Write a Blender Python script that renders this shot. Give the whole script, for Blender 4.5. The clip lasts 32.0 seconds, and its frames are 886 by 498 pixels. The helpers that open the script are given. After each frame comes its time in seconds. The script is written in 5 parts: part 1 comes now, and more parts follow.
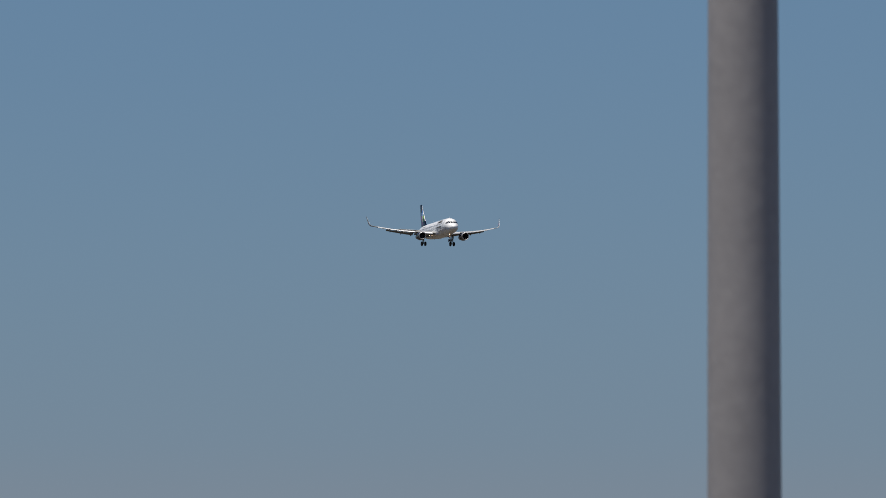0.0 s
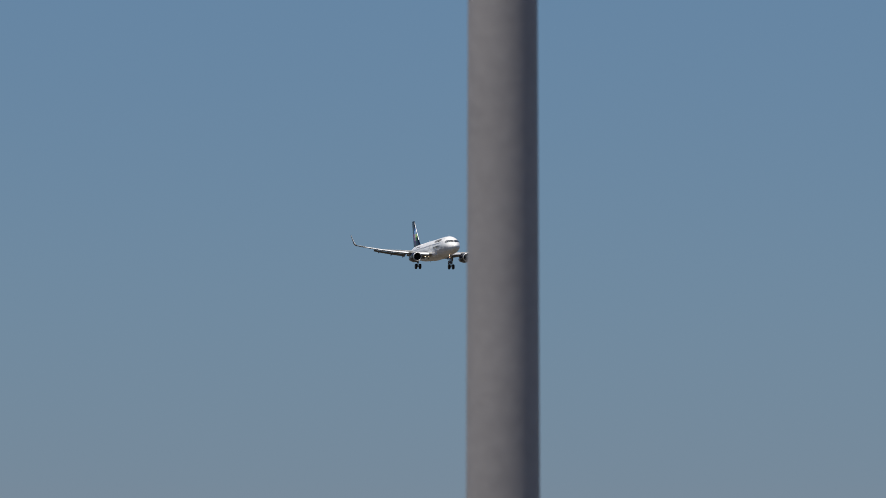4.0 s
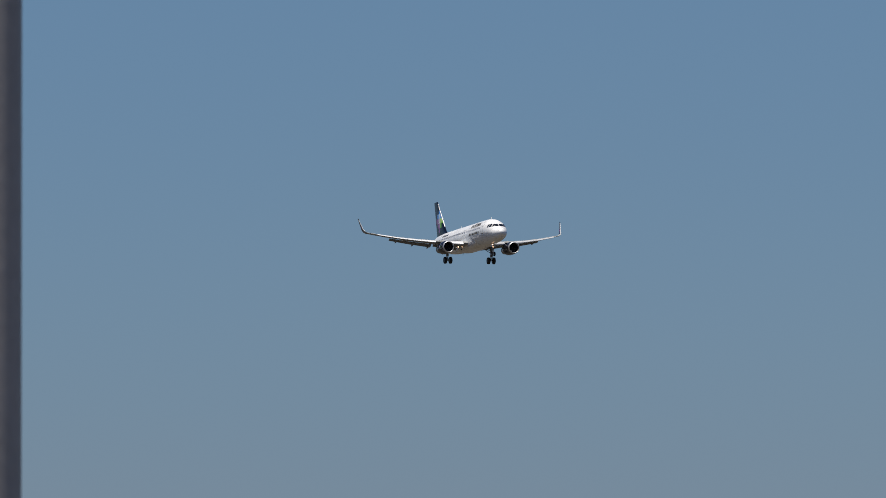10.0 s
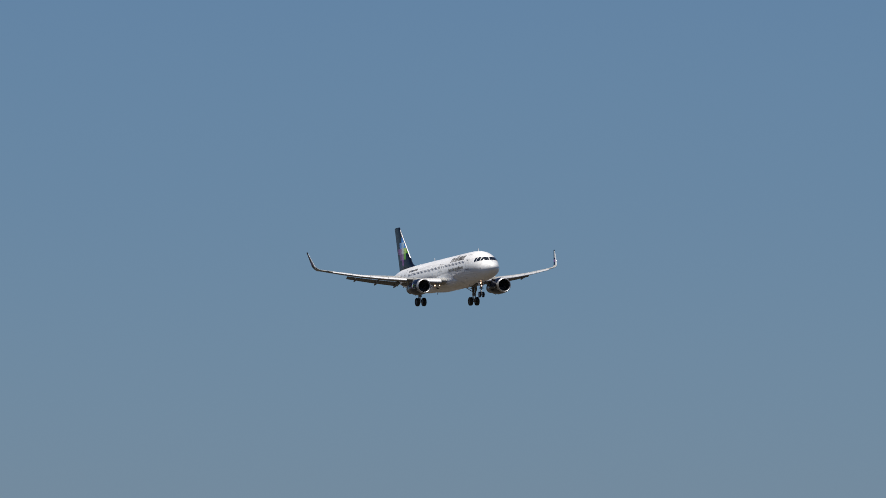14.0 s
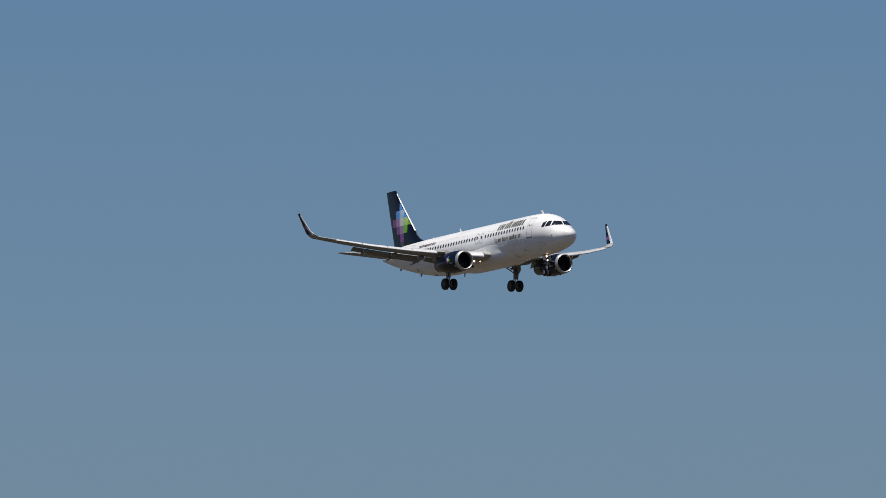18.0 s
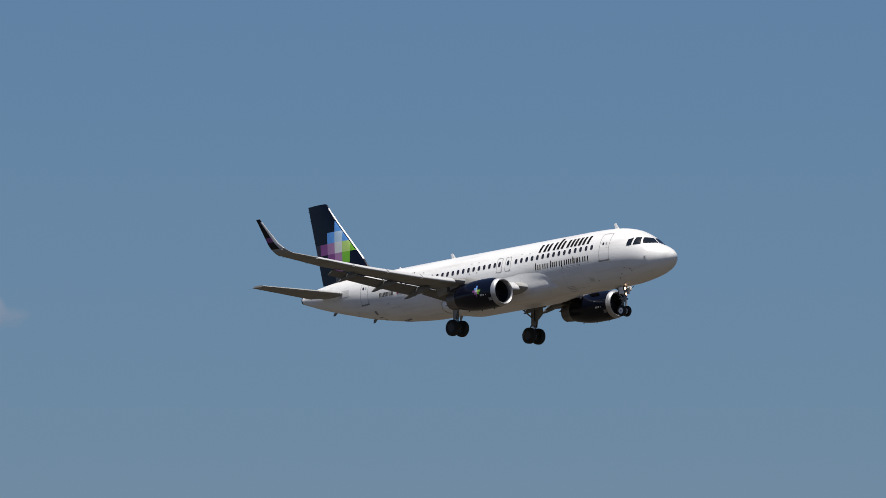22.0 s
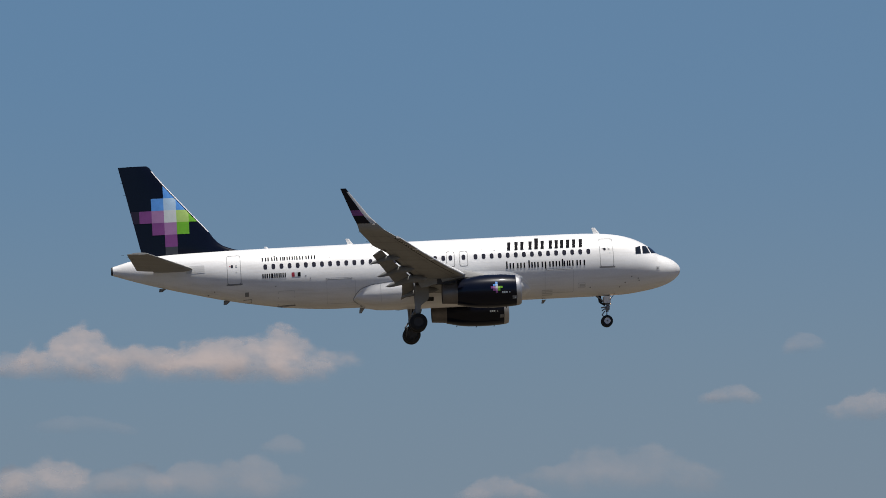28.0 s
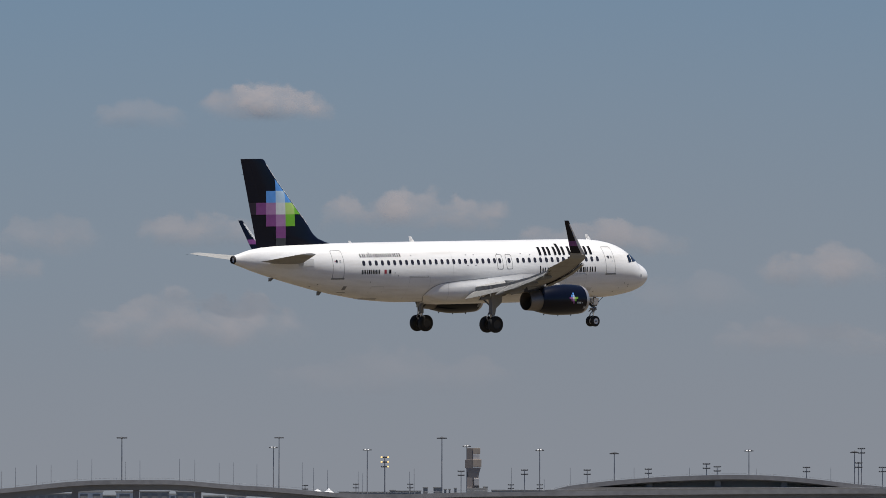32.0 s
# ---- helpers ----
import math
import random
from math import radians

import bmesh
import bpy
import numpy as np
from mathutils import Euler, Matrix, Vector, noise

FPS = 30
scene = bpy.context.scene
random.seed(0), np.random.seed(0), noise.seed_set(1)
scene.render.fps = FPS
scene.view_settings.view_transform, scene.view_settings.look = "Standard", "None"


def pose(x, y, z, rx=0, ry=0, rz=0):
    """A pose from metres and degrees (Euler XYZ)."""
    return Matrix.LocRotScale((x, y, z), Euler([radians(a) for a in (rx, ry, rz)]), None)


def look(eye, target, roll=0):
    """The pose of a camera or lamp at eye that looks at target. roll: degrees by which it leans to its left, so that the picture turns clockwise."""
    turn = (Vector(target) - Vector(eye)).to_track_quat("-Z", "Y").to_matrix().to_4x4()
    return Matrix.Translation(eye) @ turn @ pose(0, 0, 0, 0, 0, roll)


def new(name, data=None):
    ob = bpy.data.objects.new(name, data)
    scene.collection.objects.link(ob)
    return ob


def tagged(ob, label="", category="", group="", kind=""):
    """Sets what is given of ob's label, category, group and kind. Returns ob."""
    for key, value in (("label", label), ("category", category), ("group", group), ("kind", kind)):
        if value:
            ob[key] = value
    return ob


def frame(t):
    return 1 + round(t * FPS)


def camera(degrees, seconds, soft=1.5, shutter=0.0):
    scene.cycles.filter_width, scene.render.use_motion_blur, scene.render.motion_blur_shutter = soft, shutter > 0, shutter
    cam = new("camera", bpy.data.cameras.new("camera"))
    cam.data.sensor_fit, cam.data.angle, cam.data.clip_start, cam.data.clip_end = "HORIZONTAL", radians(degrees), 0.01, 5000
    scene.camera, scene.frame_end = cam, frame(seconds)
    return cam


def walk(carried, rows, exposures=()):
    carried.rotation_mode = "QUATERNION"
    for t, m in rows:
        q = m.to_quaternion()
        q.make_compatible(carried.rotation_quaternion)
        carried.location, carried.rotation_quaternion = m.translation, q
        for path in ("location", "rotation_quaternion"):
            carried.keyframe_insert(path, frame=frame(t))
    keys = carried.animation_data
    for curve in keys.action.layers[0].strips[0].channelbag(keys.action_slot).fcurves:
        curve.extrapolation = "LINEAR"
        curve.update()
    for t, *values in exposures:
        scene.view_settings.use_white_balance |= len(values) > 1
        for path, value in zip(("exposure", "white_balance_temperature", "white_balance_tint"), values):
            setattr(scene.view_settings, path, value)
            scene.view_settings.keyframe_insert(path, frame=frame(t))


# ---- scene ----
cam = camera(8.2280, 32.0, soft=0.7)
CAM_Z = 1.7
POLE_AZ = -75.504
# seconds, pan, tilt in degrees
VIEW = [
    (0.0, -78.305, 3.713),
    (0.5, -78.106, 3.847),
    (1.0, -77.884, 3.970),
    (1.5, -77.512, 4.027),
    (2.0, -77.148, 4.007),
    (2.5, -76.802, 3.964),
    (3.0, -76.524, 3.953),
    (3.5, -76.308, 4.008),
    (4.0, -76.062, 4.093),
    (4.5, -75.779, 4.179),
    (5.0, -75.453, 4.238),
    (5.5, -75.078, 4.240),
    (6.0, -74.645, 4.158),
    (6.5, -74.198, 4.168),
    (7.0, -73.784, 4.273),
    (7.5, -73.380, 4.398),
    (8.0, -72.954, 4.462),
    (8.5, -72.549, 4.448),
    (9.0, -72.123, 4.362),
    (9.5, -71.703, 4.301),
    (10.0, -71.246, 4.319),
    (10.5, -70.628, 4.433),
    (11.0, -70.030, 4.515),
    (11.5, -69.409, 4.539),
    (12.0, -68.760, 4.534),
    (12.5, -68.248, 4.536),
    (13.0, -67.987, 4.612),
    (13.5, -67.938, 4.818),
    (14.0, -67.665, 5.029),
    (14.5, -67.183, 5.067),
    (15.0, -66.447, 5.076),
    (15.5, -65.528, 5.075),
    (16.0, -64.499, 5.082),
    (16.5, -63.432, 5.117),
    (17.0, -62.398, 5.200),
    (17.5, -61.168, 5.243),
    (18.0, -59.778, 5.301),
    (18.5, -58.647, 5.405),
    (19.0, -57.410, 5.534),
    (19.5, -56.039, 5.668),
    (20.0, -54.374, 5.785),
    (20.5, -52.475, 5.895),
    (21.0, -50.083, 6.031),
    (21.5, -47.425, 6.141),
    (22.0, -44.616, 6.160),
    (22.5, -41.393, 6.052),
    (23.0, -38.747, 5.816),
    (23.5, -35.544, 5.497),
    (24.0, -32.428, 5.229),
    (24.5, -28.694, 5.061),
    (25.0, -24.605, 4.918),
    (25.5, -20.352, 4.780),
    (26.0, -15.636, 4.710),
    (26.5, -10.637, 4.675),
    (27.0, -5.534, 4.633),
    (27.5, -0.509, 4.568),
    (28.0, 4.255, 4.424),
    (28.5, 8.633, 4.238),
    (29.0, 13.364, 4.070),
    (29.5, 18.019, 3.883),
    (30.0, 21.600, 3.500),
    (30.5, 25.640, 3.124),
    (31.0, 29.239, 2.809),
    (31.5, 33.379, 2.539),
    (32.0, 37.039, 2.337),
]
walk(cam, [(t, pose(0, 0, CAM_Z, 90 + e, 0, -a)) for t, a, e in VIEW], [(0.0, 0.0), (6.0, 0.05), (12.0, 0.05), (18.0, 0.03), (22.0, 0.05), (25.0, 0.0), (26.0, 0.0), (28.0, 0.01), (30.0, 0.04), (31.0, 0.05), (32.0, 0.05)])
cam.data.dof.use_dof, cam.data.dof.focus_distance = True, 900.0
cam.data.dof.aperture_fstop = cam.data.lens / 1000 / 0.016

# ---- world, sun, exposure ----
SUN_TO = Vector((0.09, -0.205, 0.97)).normalized()
world = bpy.data.worlds.new("sky")
scene.world = world
world.use_nodes = True
wn = world.node_tree.nodes
sky = wn.new("ShaderNodeTexSky")
sky.sky_type, sky.sun_disc = "NISHITA", False
sky.sun_elevation = math.asin(SUN_TO.z)
sky.sun_rotation = math.atan2(SUN_TO.x, SUN_TO.y)
sky.altitude, sky.air_density, sky.dust_density, sky.ozone_density = 180, 1.0, 0.3, 2.0
wl = world.node_tree.links
wn["Background"].inputs["Strength"].default_value = 1.0
tint = wn.new("ShaderNodeVectorMath")
tint.operation = "MULTIPLY"
tint.inputs[1].default_value = (0.0345, 0.0415, 0.0545)
wl.new(sky.outputs["Color"], tint.inputs[0])
# hazy air low over the horizon, by elevation, thicker to the north-east
way = wn.new("ShaderNodeTexCoord")
xyz = wn.new("ShaderNodeSeparateXYZ")
wl.new(way.outputs["Generated"], xyz.inputs[0])
high = wn.new("ShaderNodeMapRange")
high.inputs["From Max"].default_value = 0.2
wl.new(xyz.outputs["Z"], high.inputs["Value"])
air = wn.new("ShaderNodeValToRGB")
stops = [(0.0, (133, 138, 147)), (0.09, (125, 136, 149)), (0.17, (116, 136, 153)), (0.32, (111, 137, 159)), (0.48, (103, 133, 161)), (0.65, (99, 131, 162)), (1.0, (86, 119, 160))]
linear = lambda v: ((v / 255 + 0.055) / 1.055) ** 2.4
air.color_ramp.interpolation = "B_SPLINE"
while len(air.color_ramp.elements) < len(stops):
    air.color_ramp.elements.new(0.5)
for e, (p, c) in zip(air.color_ramp.elements, stops):
    e.position, e.color = p, (*[linear(v) for v in c], 1)
wl.new(high.outputs[0], air.inputs[0])
side_ = wn.new("ShaderNodeVectorMath")
side_.operation = "DOT_PRODUCT"
side_.inputs[1].default_value = (math.sin(radians(40)), math.cos(radians(40)), 0)
wl.new(way.outputs["Generated"], side_.inputs[0])
def band(lo, hi, most):
    q = wn.new("ShaderNodeMapRange")
    q.inputs["From Min"].default_value, q.inputs["From Max"].default_value, q.inputs["To Max"].default_value = lo, hi, most
    wl.new(side_.outputs["Value"], q.inputs["Value"])
    return q.outputs[0]


thick = wn.new("ShaderNodeMath")
wl.new(band(0.68, 0.90, 0.27), thick.inputs[0]), wl.new(band(0.972, 1.0, 0.36), thick.inputs[1])
low = wn.new("ShaderNodeMapRange")
low.interpolation_type = "SMOOTHSTEP"
low.inputs["From Min"].default_value, low.inputs["From Max"].default_value = 0.03, 0.105
low.inputs["To Min"].default_value, low.inputs["To Max"].default_value = 1.0, 0.25
wl.new(xyz.outputs["Z"], low.inputs["Value"])
veil = wn.new("ShaderNodeMath")
veil.operation = "MULTIPLY"
wl.new(thick.outputs[0], veil.inputs[0]), wl.new(low.outputs[0], veil.inputs[1])
# deeper blue to the north, above the haze
north = wn.new("ShaderNodeVectorMath")
north.operation = "DOT_PRODUCT"
north.inputs[1].default_value = (math.sin(radians(-8)), math.cos(radians(-8)), 0)
wl.new(way.outputs["Generated"], north.inputs[0])
toward = wn.new("ShaderNodeMapRange")
toward.interpolation_type = "SMOOTHSTEP"
toward.inputs["From Min"].default_value, toward.inputs["From Max"].default_value, toward.inputs["To Max"].default_value = 0.87, 0.985, 0.6
wl.new(north.outputs["Value"], toward.inputs["Value"])
rise = wn.new("ShaderNodeMapRange")
rise.interpolation_type = "SMOOTHSTEP"
rise.inputs["From Min"].default_value, rise.inputs["From Max"].default_value = 0.05, 0.12
wl.new(xyz.outputs["Z"], rise.inputs["Value"])
depth = wn.new("ShaderNodeMath")
depth.operation = "MULTIPLY"
wl.new(toward.outputs[0], depth.inputs[0]), wl.new(rise.outputs[0], depth.inputs[1])
clear = wn.new("ShaderNodeMix")
clear.data_type = "RGBA"
clear.inputs[7].default_value = (*[linear(v) for v in (92, 129, 165)], 1)
wl.new(depth.outputs[0], clear.inputs[0]), wl.new(air.outputs[0], clear.inputs[6])
haze = wn.new("ShaderNodeMix")
haze.data_type = "RGBA"
haze.inputs[7].default_value = (*[linear(v) for v in (134, 138, 146)], 1)
wl.new(veil.outputs[0], haze.inputs[0]), wl.new(clear.outputs[2], haze.inputs[6])
upper = wn.new("ShaderNodeMapRange")
upper.interpolation_type = "SMOOTHSTEP"
upper.inputs["From Min"].default_value, upper.inputs["From Max"].default_value = 0.14, 0.30
wl.new(xyz.outputs["Z"], upper.inputs["Value"])
whole = wn.new("ShaderNodeMix")
whole.data_type = "RGBA"
wl.new(upper.outputs[0], whole.inputs[0]), wl.new(haze.outputs[2], whole.inputs[6]), wl.new(tint.outputs[0], whole.inputs[7])
wl.new(whole.outputs[2], wn["Background"].inputs["Color"])
sun = new("sun", bpy.data.lights.new("sun", "SUN"))
sun.data.energy, sun.data.angle, sun.data.color = 5.0, radians(0.53), (1.0, 0.95, 0.88)
sun.matrix_basis = look(SUN_TO * 100, (0, 0, 0))


# ---- materials ----
def material(name, color, rough=0.5, metal=0.0, coat=0.0, vary=0.12, scale=3.0, grain=40.0, bump=0.0, emit=0.0, spec=0.5):
    """A surface with stains at one scale and grain at another."""
    m = bpy.data.materials.new(name)
    m.use_nodes = True
    n, l = m.node_tree.nodes, m.node_tree.links
    b = n["Principled BSDF"]
    b.inputs["Roughness"].default_value, b.inputs["Metallic"].default_value = rough, metal
    b.inputs["Coat Weight"].default_value, b.inputs["Coat Roughness"].default_value = coat, 0.12
    b.inputs["Specular IOR Level"].default_value = spec
    if emit:
        b.inputs["Emission Color"].default_value, b.inputs["Emission Strength"].default_value = (*color, 1), emit
    co = n.new("ShaderNodeTexCoord")
    a, g = n.new("ShaderNodeTexNoise"), n.new("ShaderNodeTexNoise")
    a.inputs["Scale"].default_value, a.inputs["Detail"].default_value = scale, 5.0
    g.inputs["Scale"].default_value, g.inputs["Detail"].default_value = grain, 3.0
    add = n.new("ShaderNodeMath")
    add.operation = "ADD"
    mr = n.new("ShaderNodeMapRange")
    mr.inputs["From Min"].default_value, mr.inputs["From Max"].default_value = 0.7, 1.3
    mr.inputs["To Min"].default_value, mr.inputs["To Max"].default_value = 1.0 - vary, 1.0 + vary * 0.5
    mul = n.new("ShaderNodeVectorMath")
    mul.operation = "SCALE"
    mul.inputs[0].default_value = color
    for tex in (a, g):
        l.new(co.outputs["Object"], tex.inputs["Vector"])
    l.new(a.outputs["Fac"], add.inputs[0]), l.new(g.outputs["Fac"], add.inputs[1])
    l.new(add.outputs[0], mr.inputs["Value"]), l.new(mr.outputs[0], mul.inputs["Scale"])
    l.new(mul.outputs[0], b.inputs["Base Color"])
    rr = n.new("ShaderNodeMapRange")
    rr.inputs["To Min"].default_value, rr.inputs["To Max"].default_value = max(0.03, rough * 0.8), min(1, rough * 1.25)
    l.new(a.outputs["Fac"], rr.inputs["Value"]), l.new(rr.outputs[0], b.inputs["Roughness"])
    if bump:
        bm_ = n.new("ShaderNodeBump")
        bm_.inputs["Strength"].default_value, bm_.inputs["Distance"].default_value = bump, 0.02
        l.new(g.outputs["Fac"], bm_.inputs["Height"]), l.new(bm_.outputs[0], b.inputs["Normal"])
    return m


WHITE = material("white_paint", (0.84, 0.835, 0.82), 0.32, coat=0.35, vary=0.05, scale=0.6, grain=9)
WING = material("wing_grey_paint", (0.335, 0.335, 0.325), 0.6, spec=0.12, vary=0.14, scale=0.8, grain=12)
def streak(m, amount=0.10, color=(0.42, 0.37, 0.30)):
    """Long stains along the flow, laid over a paint."""
    n, l = m.node_tree.nodes, m.node_tree.links
    b = n["Principled BSDF"]
    src = b.inputs["Base Color"].links[0].from_socket
    co, mp, tex = n.new("ShaderNodeTexCoord"), n.new("ShaderNodeMapping"), n.new("ShaderNodeTexNoise")
    mp.inputs["Scale"].default_value = (0.22, 2.6, 2.6)
    tex.inputs["Scale"].default_value, tex.inputs["Detail"].default_value = 1.0, 6.0
    l.new(co.outputs["Object"], mp.inputs[0]), l.new(mp.outputs[0], tex.inputs["Vector"])
    mr, mix = n.new("ShaderNodeMapRange"), n.new("ShaderNodeMix")
    mr.inputs["From Min"].default_value, mr.inputs["From Max"].default_value, mr.inputs["To Max"].default_value = 0.48, 0.78, amount * 4
    mix.data_type = "RGBA"
    mix.inputs[7].default_value = (*color, 1)
    l.new(tex.outputs["Fac"], mr.inputs["Value"]), l.new(mr.outputs[0], mix.inputs[0])
    l.new(src, mix.inputs[6]), l.new(mix.outputs[2], b.inputs["Base Color"])


streak(WHITE, 0.07), streak(WING, 0.08, (0.2, 0.18, 0.15))
FLAP = material("flap_grey_paint", (0.22, 0.22, 0.215), 0.6, spec=0.12, vary=0.2, scale=1.5, grain=20)
# on the slats this pale tone stands for the sunlit leading edge
SLATGREY = material("light_grey_edge_tone", (0.60, 0.60, 0.60), 0.35, coat=0.2, vary=0.1, scale=1.5, grain=15)
NAVY = material("navy_paint", (0.0033, 0.005, 0.0135), 0.3, coat=0.4, spec=0.08, vary=0.2, scale=0.8, grain=10)
NAVY.node_tree.nodes["Principled BSDF"].inputs["Coat Roughness"].default_value = 0.05
LIP = material("satin_lip_metal", (0.47, 0.47, 0.48), 0.45, metal=0.7, vary=0.1)
EDGE = material("bare_edge_metal", (0.86, 0.83, 0.82), 0.55, metal=0.3, vary=0.05)
BLADE = material("dark_fan_blade", (0.05, 0.05, 0.055), 0.4, metal=0.6)
DULLHUB = material("dark_hub", (0.026, 0.023, 0.022), 0.5)
PYLONGREY = material("dark_pylon_skin", (0.035, 0.035, 0.04), 0.55, vary=0.3, scale=2)
NOZZLE = material("nozzle_titanium", (0.21, 0.195, 0.185), 0.42, metal=0.7, vary=0.25, scale=2)
DARK = material("dark_cavity", (0.012, 0.012, 0.014), 0.7)
TYRE = material("tyre_rubber", (0.012, 0.012, 0.012), 0.75, vary=0.3, scale=6)
HUB = material("wheel_hub_alloy", (0.74, 0.74, 0.74), 0.45, metal=0.15)
STRUT = material("gear_grey_paint", (0.22, 0.225, 0.235), 0.5, vary=0.25, scale=5)
OLEO = material("chrome_oleo", (0.75, 0.75, 0.76), 0.15, metal=1.0)
GLASS = material("cabin_window_glass", (0.030, 0.027, 0.033), 0.12, coat=0.6, vary=0.2)
COCKPIT = material("cockpit_glass", (0.012, 0.014, 0.016), 0.07, coat=0.8, vary=0.2)
FAINT = material("faint_panel_joint", (0.62, 0.62, 0.61), 0.5)
LINE = material("panel_joint_grey", (0.36, 0.36, 0.36), 0.6)
SEAL = material("door_seal_grey", (0.25, 0.25, 0.25), 0.6)
MARK = material("charcoal_lettering", (0.008, 0.008, 0.011), 0.7, spec=0.05)
BLUE = material("blue_decal", (0.10, 0.30, 0.72), 0.3)
PALEBLUE = material("pale_blue_decal", (0.42, 0.58, 0.74), 0.3)
PURPLE = material("purple_decal", (0.20, 0.055, 0.21), 0.3)
LILAC = material("lilac_decal", (0.36, 0.19, 0.37), 0.3)
PALE = material("pale_grey_decal", (0.60, 0.64, 0.64), 0.3)
GREEN = material("green_decal", (0.16, 0.44, 0.025), 0.3)
LIME = material("lime_decal", (0.40, 0.58, 0.16), 0.3)
SLATE = material("slate_decal", (0.045, 0.05, 0.06), 0.3)
PLUM = material("dark_plum_decal", (0.02, 0.011, 0.026), 0.3)
RED = material("red_decal", (0.36, 0.03, 0.05), 0.35)
LAMP = material("landing_lamp", (1.0, 0.62, 0.38), 0.2, emit=3.0, vary=0.0)
# weak emission stands in for the small glint on the tip lamp
CLEAR = material("glint_tip_lamp", (0.7, 0.67, 0.65), 0.1, emit=0.12, vary=0.0)
POLE = material("grey_pole_paint", (0.345, 0.325, 0.318), 0.5, vary=0.10, scale=3.0, grain=18, bump=0.05)
CONCRETE = material("concrete", (0.34, 0.322, 0.31), 0.85, vary=0.25, scale=0.08, grain=0.6)
# STEEL, LOWCLAD, DULLPANE and SOIL are lightened to stand for distance haze
STEEL = material("far_steel", (0.26, 0.26, 0.275), 0.7)
PALESTEEL = material("pale_galvanised_steel", (0.30, 0.31, 0.33), 0.7, metal=0.0)
LOWCLAD = material("grey_cladding", (0.36, 0.345, 0.325), 0.8, vary=0.2, scale=0.1)
PALECLAD = material("pale_plaster", (0.58, 0.55, 0.53), 0.8, vary=0.15, scale=0.1)
BLUECLAD = material("blue_grey_dome_skin", (0.19, 0.235, 0.30), 0.6, vary=0.15, scale=0.2)
PAVED = material("worn_asphalt_slope", (0.13, 0.125, 0.12), 0.9, vary=0.2, scale=0.1)
DULLPANE = material("dull_far_window", (0.27, 0.255, 0.245), 0.5)
CANVAS = material("white_canvas", (0.85, 0.85, 0.85), 0.7, vary=0.05)
SOIL = material("weathered_concrete", (0.36, 0.33, 0.315), 0.95, vary=0.3, scale=0.1)
TAN = material("tan_panel", (0.44, 0.36, 0.29), 0.7, vary=0.15, scale=0.2)
LAMPBODY = material("dark_lamp_housing", (0.10, 0.098, 0.10), 0.7)
GRASS = material("dry_grass", (0.090, 0.072, 0.046), 0.95, vary=0.35, scale=0.01, grain=0.3)


# ---- building helpers ----
def part(name, bm, mat, parent=None, label="", smooth=False):
    me = bpy.data.meshes.new(name)
    bm.to_mesh(me)
    bm.free()
    me.materials.append(mat)
    if smooth:
        for p in me.polygons:
            p.use_smooth = True
        me.set_sharp_from_angle(angle=radians(42))
    ob = new(name, me)
    ob.parent = parent
    return tagged(ob, label)


def loft(rings, cap0=True, cap1=True, closed=True):
    """A skin through rings of equally many points."""
    bm = bmesh.new()
    rows = [[bm.verts.new(p) for p in r] for r in rings]
    n = len(rows[0])
    for a, b in zip(rows, rows[1:]):
        for i in range(n if closed else n - 1):
            j = (i + 1) % n
            bm.faces.new((a[i], a[j], b[j], b[i]))
    for f in ([bm.faces.new(rows[0][::-1])] if cap0 else []) + ([bm.faces.new(rows[-1])] if cap1 else []):
        for e in f.edges:
            e.smooth = False
    bmesh.ops.recalc_face_normals(bm, faces=bm.faces)
    return bm


def box(sx, sy, sz, at=(0, 0, 0), bevel=0.0, turn=None):
    bm = bmesh.new()
    bmesh.ops.create_cube(bm, size=1)
    bmesh.ops.scale(bm, vec=(sx, sy, sz), verts=bm.verts)
    if bevel:
        bmesh.ops.bevel(bm, geom=bm.edges[:], offset=bevel, segments=2, profile=0.7, affect="EDGES")
    if turn:
        bmesh.ops.transform(bm, matrix=turn, verts=bm.verts)
    bmesh.ops.translate(bm, vec=at, verts=bm.verts)
    return bm


def rod(a, b, r0, r1=None, n=12):
    """A round bar from a to b."""
    a, b = Vector(a), Vector(b)
    r1 = r0 if r1 is None else r1
    q = (b - a).to_track_quat("Z", "Y")
    ring = lambda c, r: [c + q @ Vector((r * math.cos(2 * math.pi * i / n), r * math.sin(2 * math.pi * i / n), 0)) for i in range(n)]
    return loft([ring(a, r0), ring(b, r1)])


def merge(*bms):
    out = bms[0]
    for b in bms[1:]:
        me = bpy.data.meshes.new("tmp")
        b.to_mesh(me)
        b.free()
        out.from_mesh(me)
        bpy.data.meshes.remove(me)
    return out


def spin(profile, n=32, axis_at=(0, 0, 0), along="x", caps=True):
    """A body of revolution: profile of (x, r)."""
    rings = []
    for x, r in profile:
        rings.append([(axis_at[0] + x, axis_at[1] + r * math.cos(2 * math.pi * i / n), axis_at[2] + r * math.sin(2 * math.pi * i / n)) if along == "x"
                      else (axis_at[0] + r * math.cos(2 * math.pi * i / n), axis_at[1] + x, axis_at[2] + r * math.sin(2 * math.pi * i / n)) for i in range(n)])
    return loft(rings, caps and profile[0][1] > 1e-4, caps and profile[-1][1] > 1e-4)


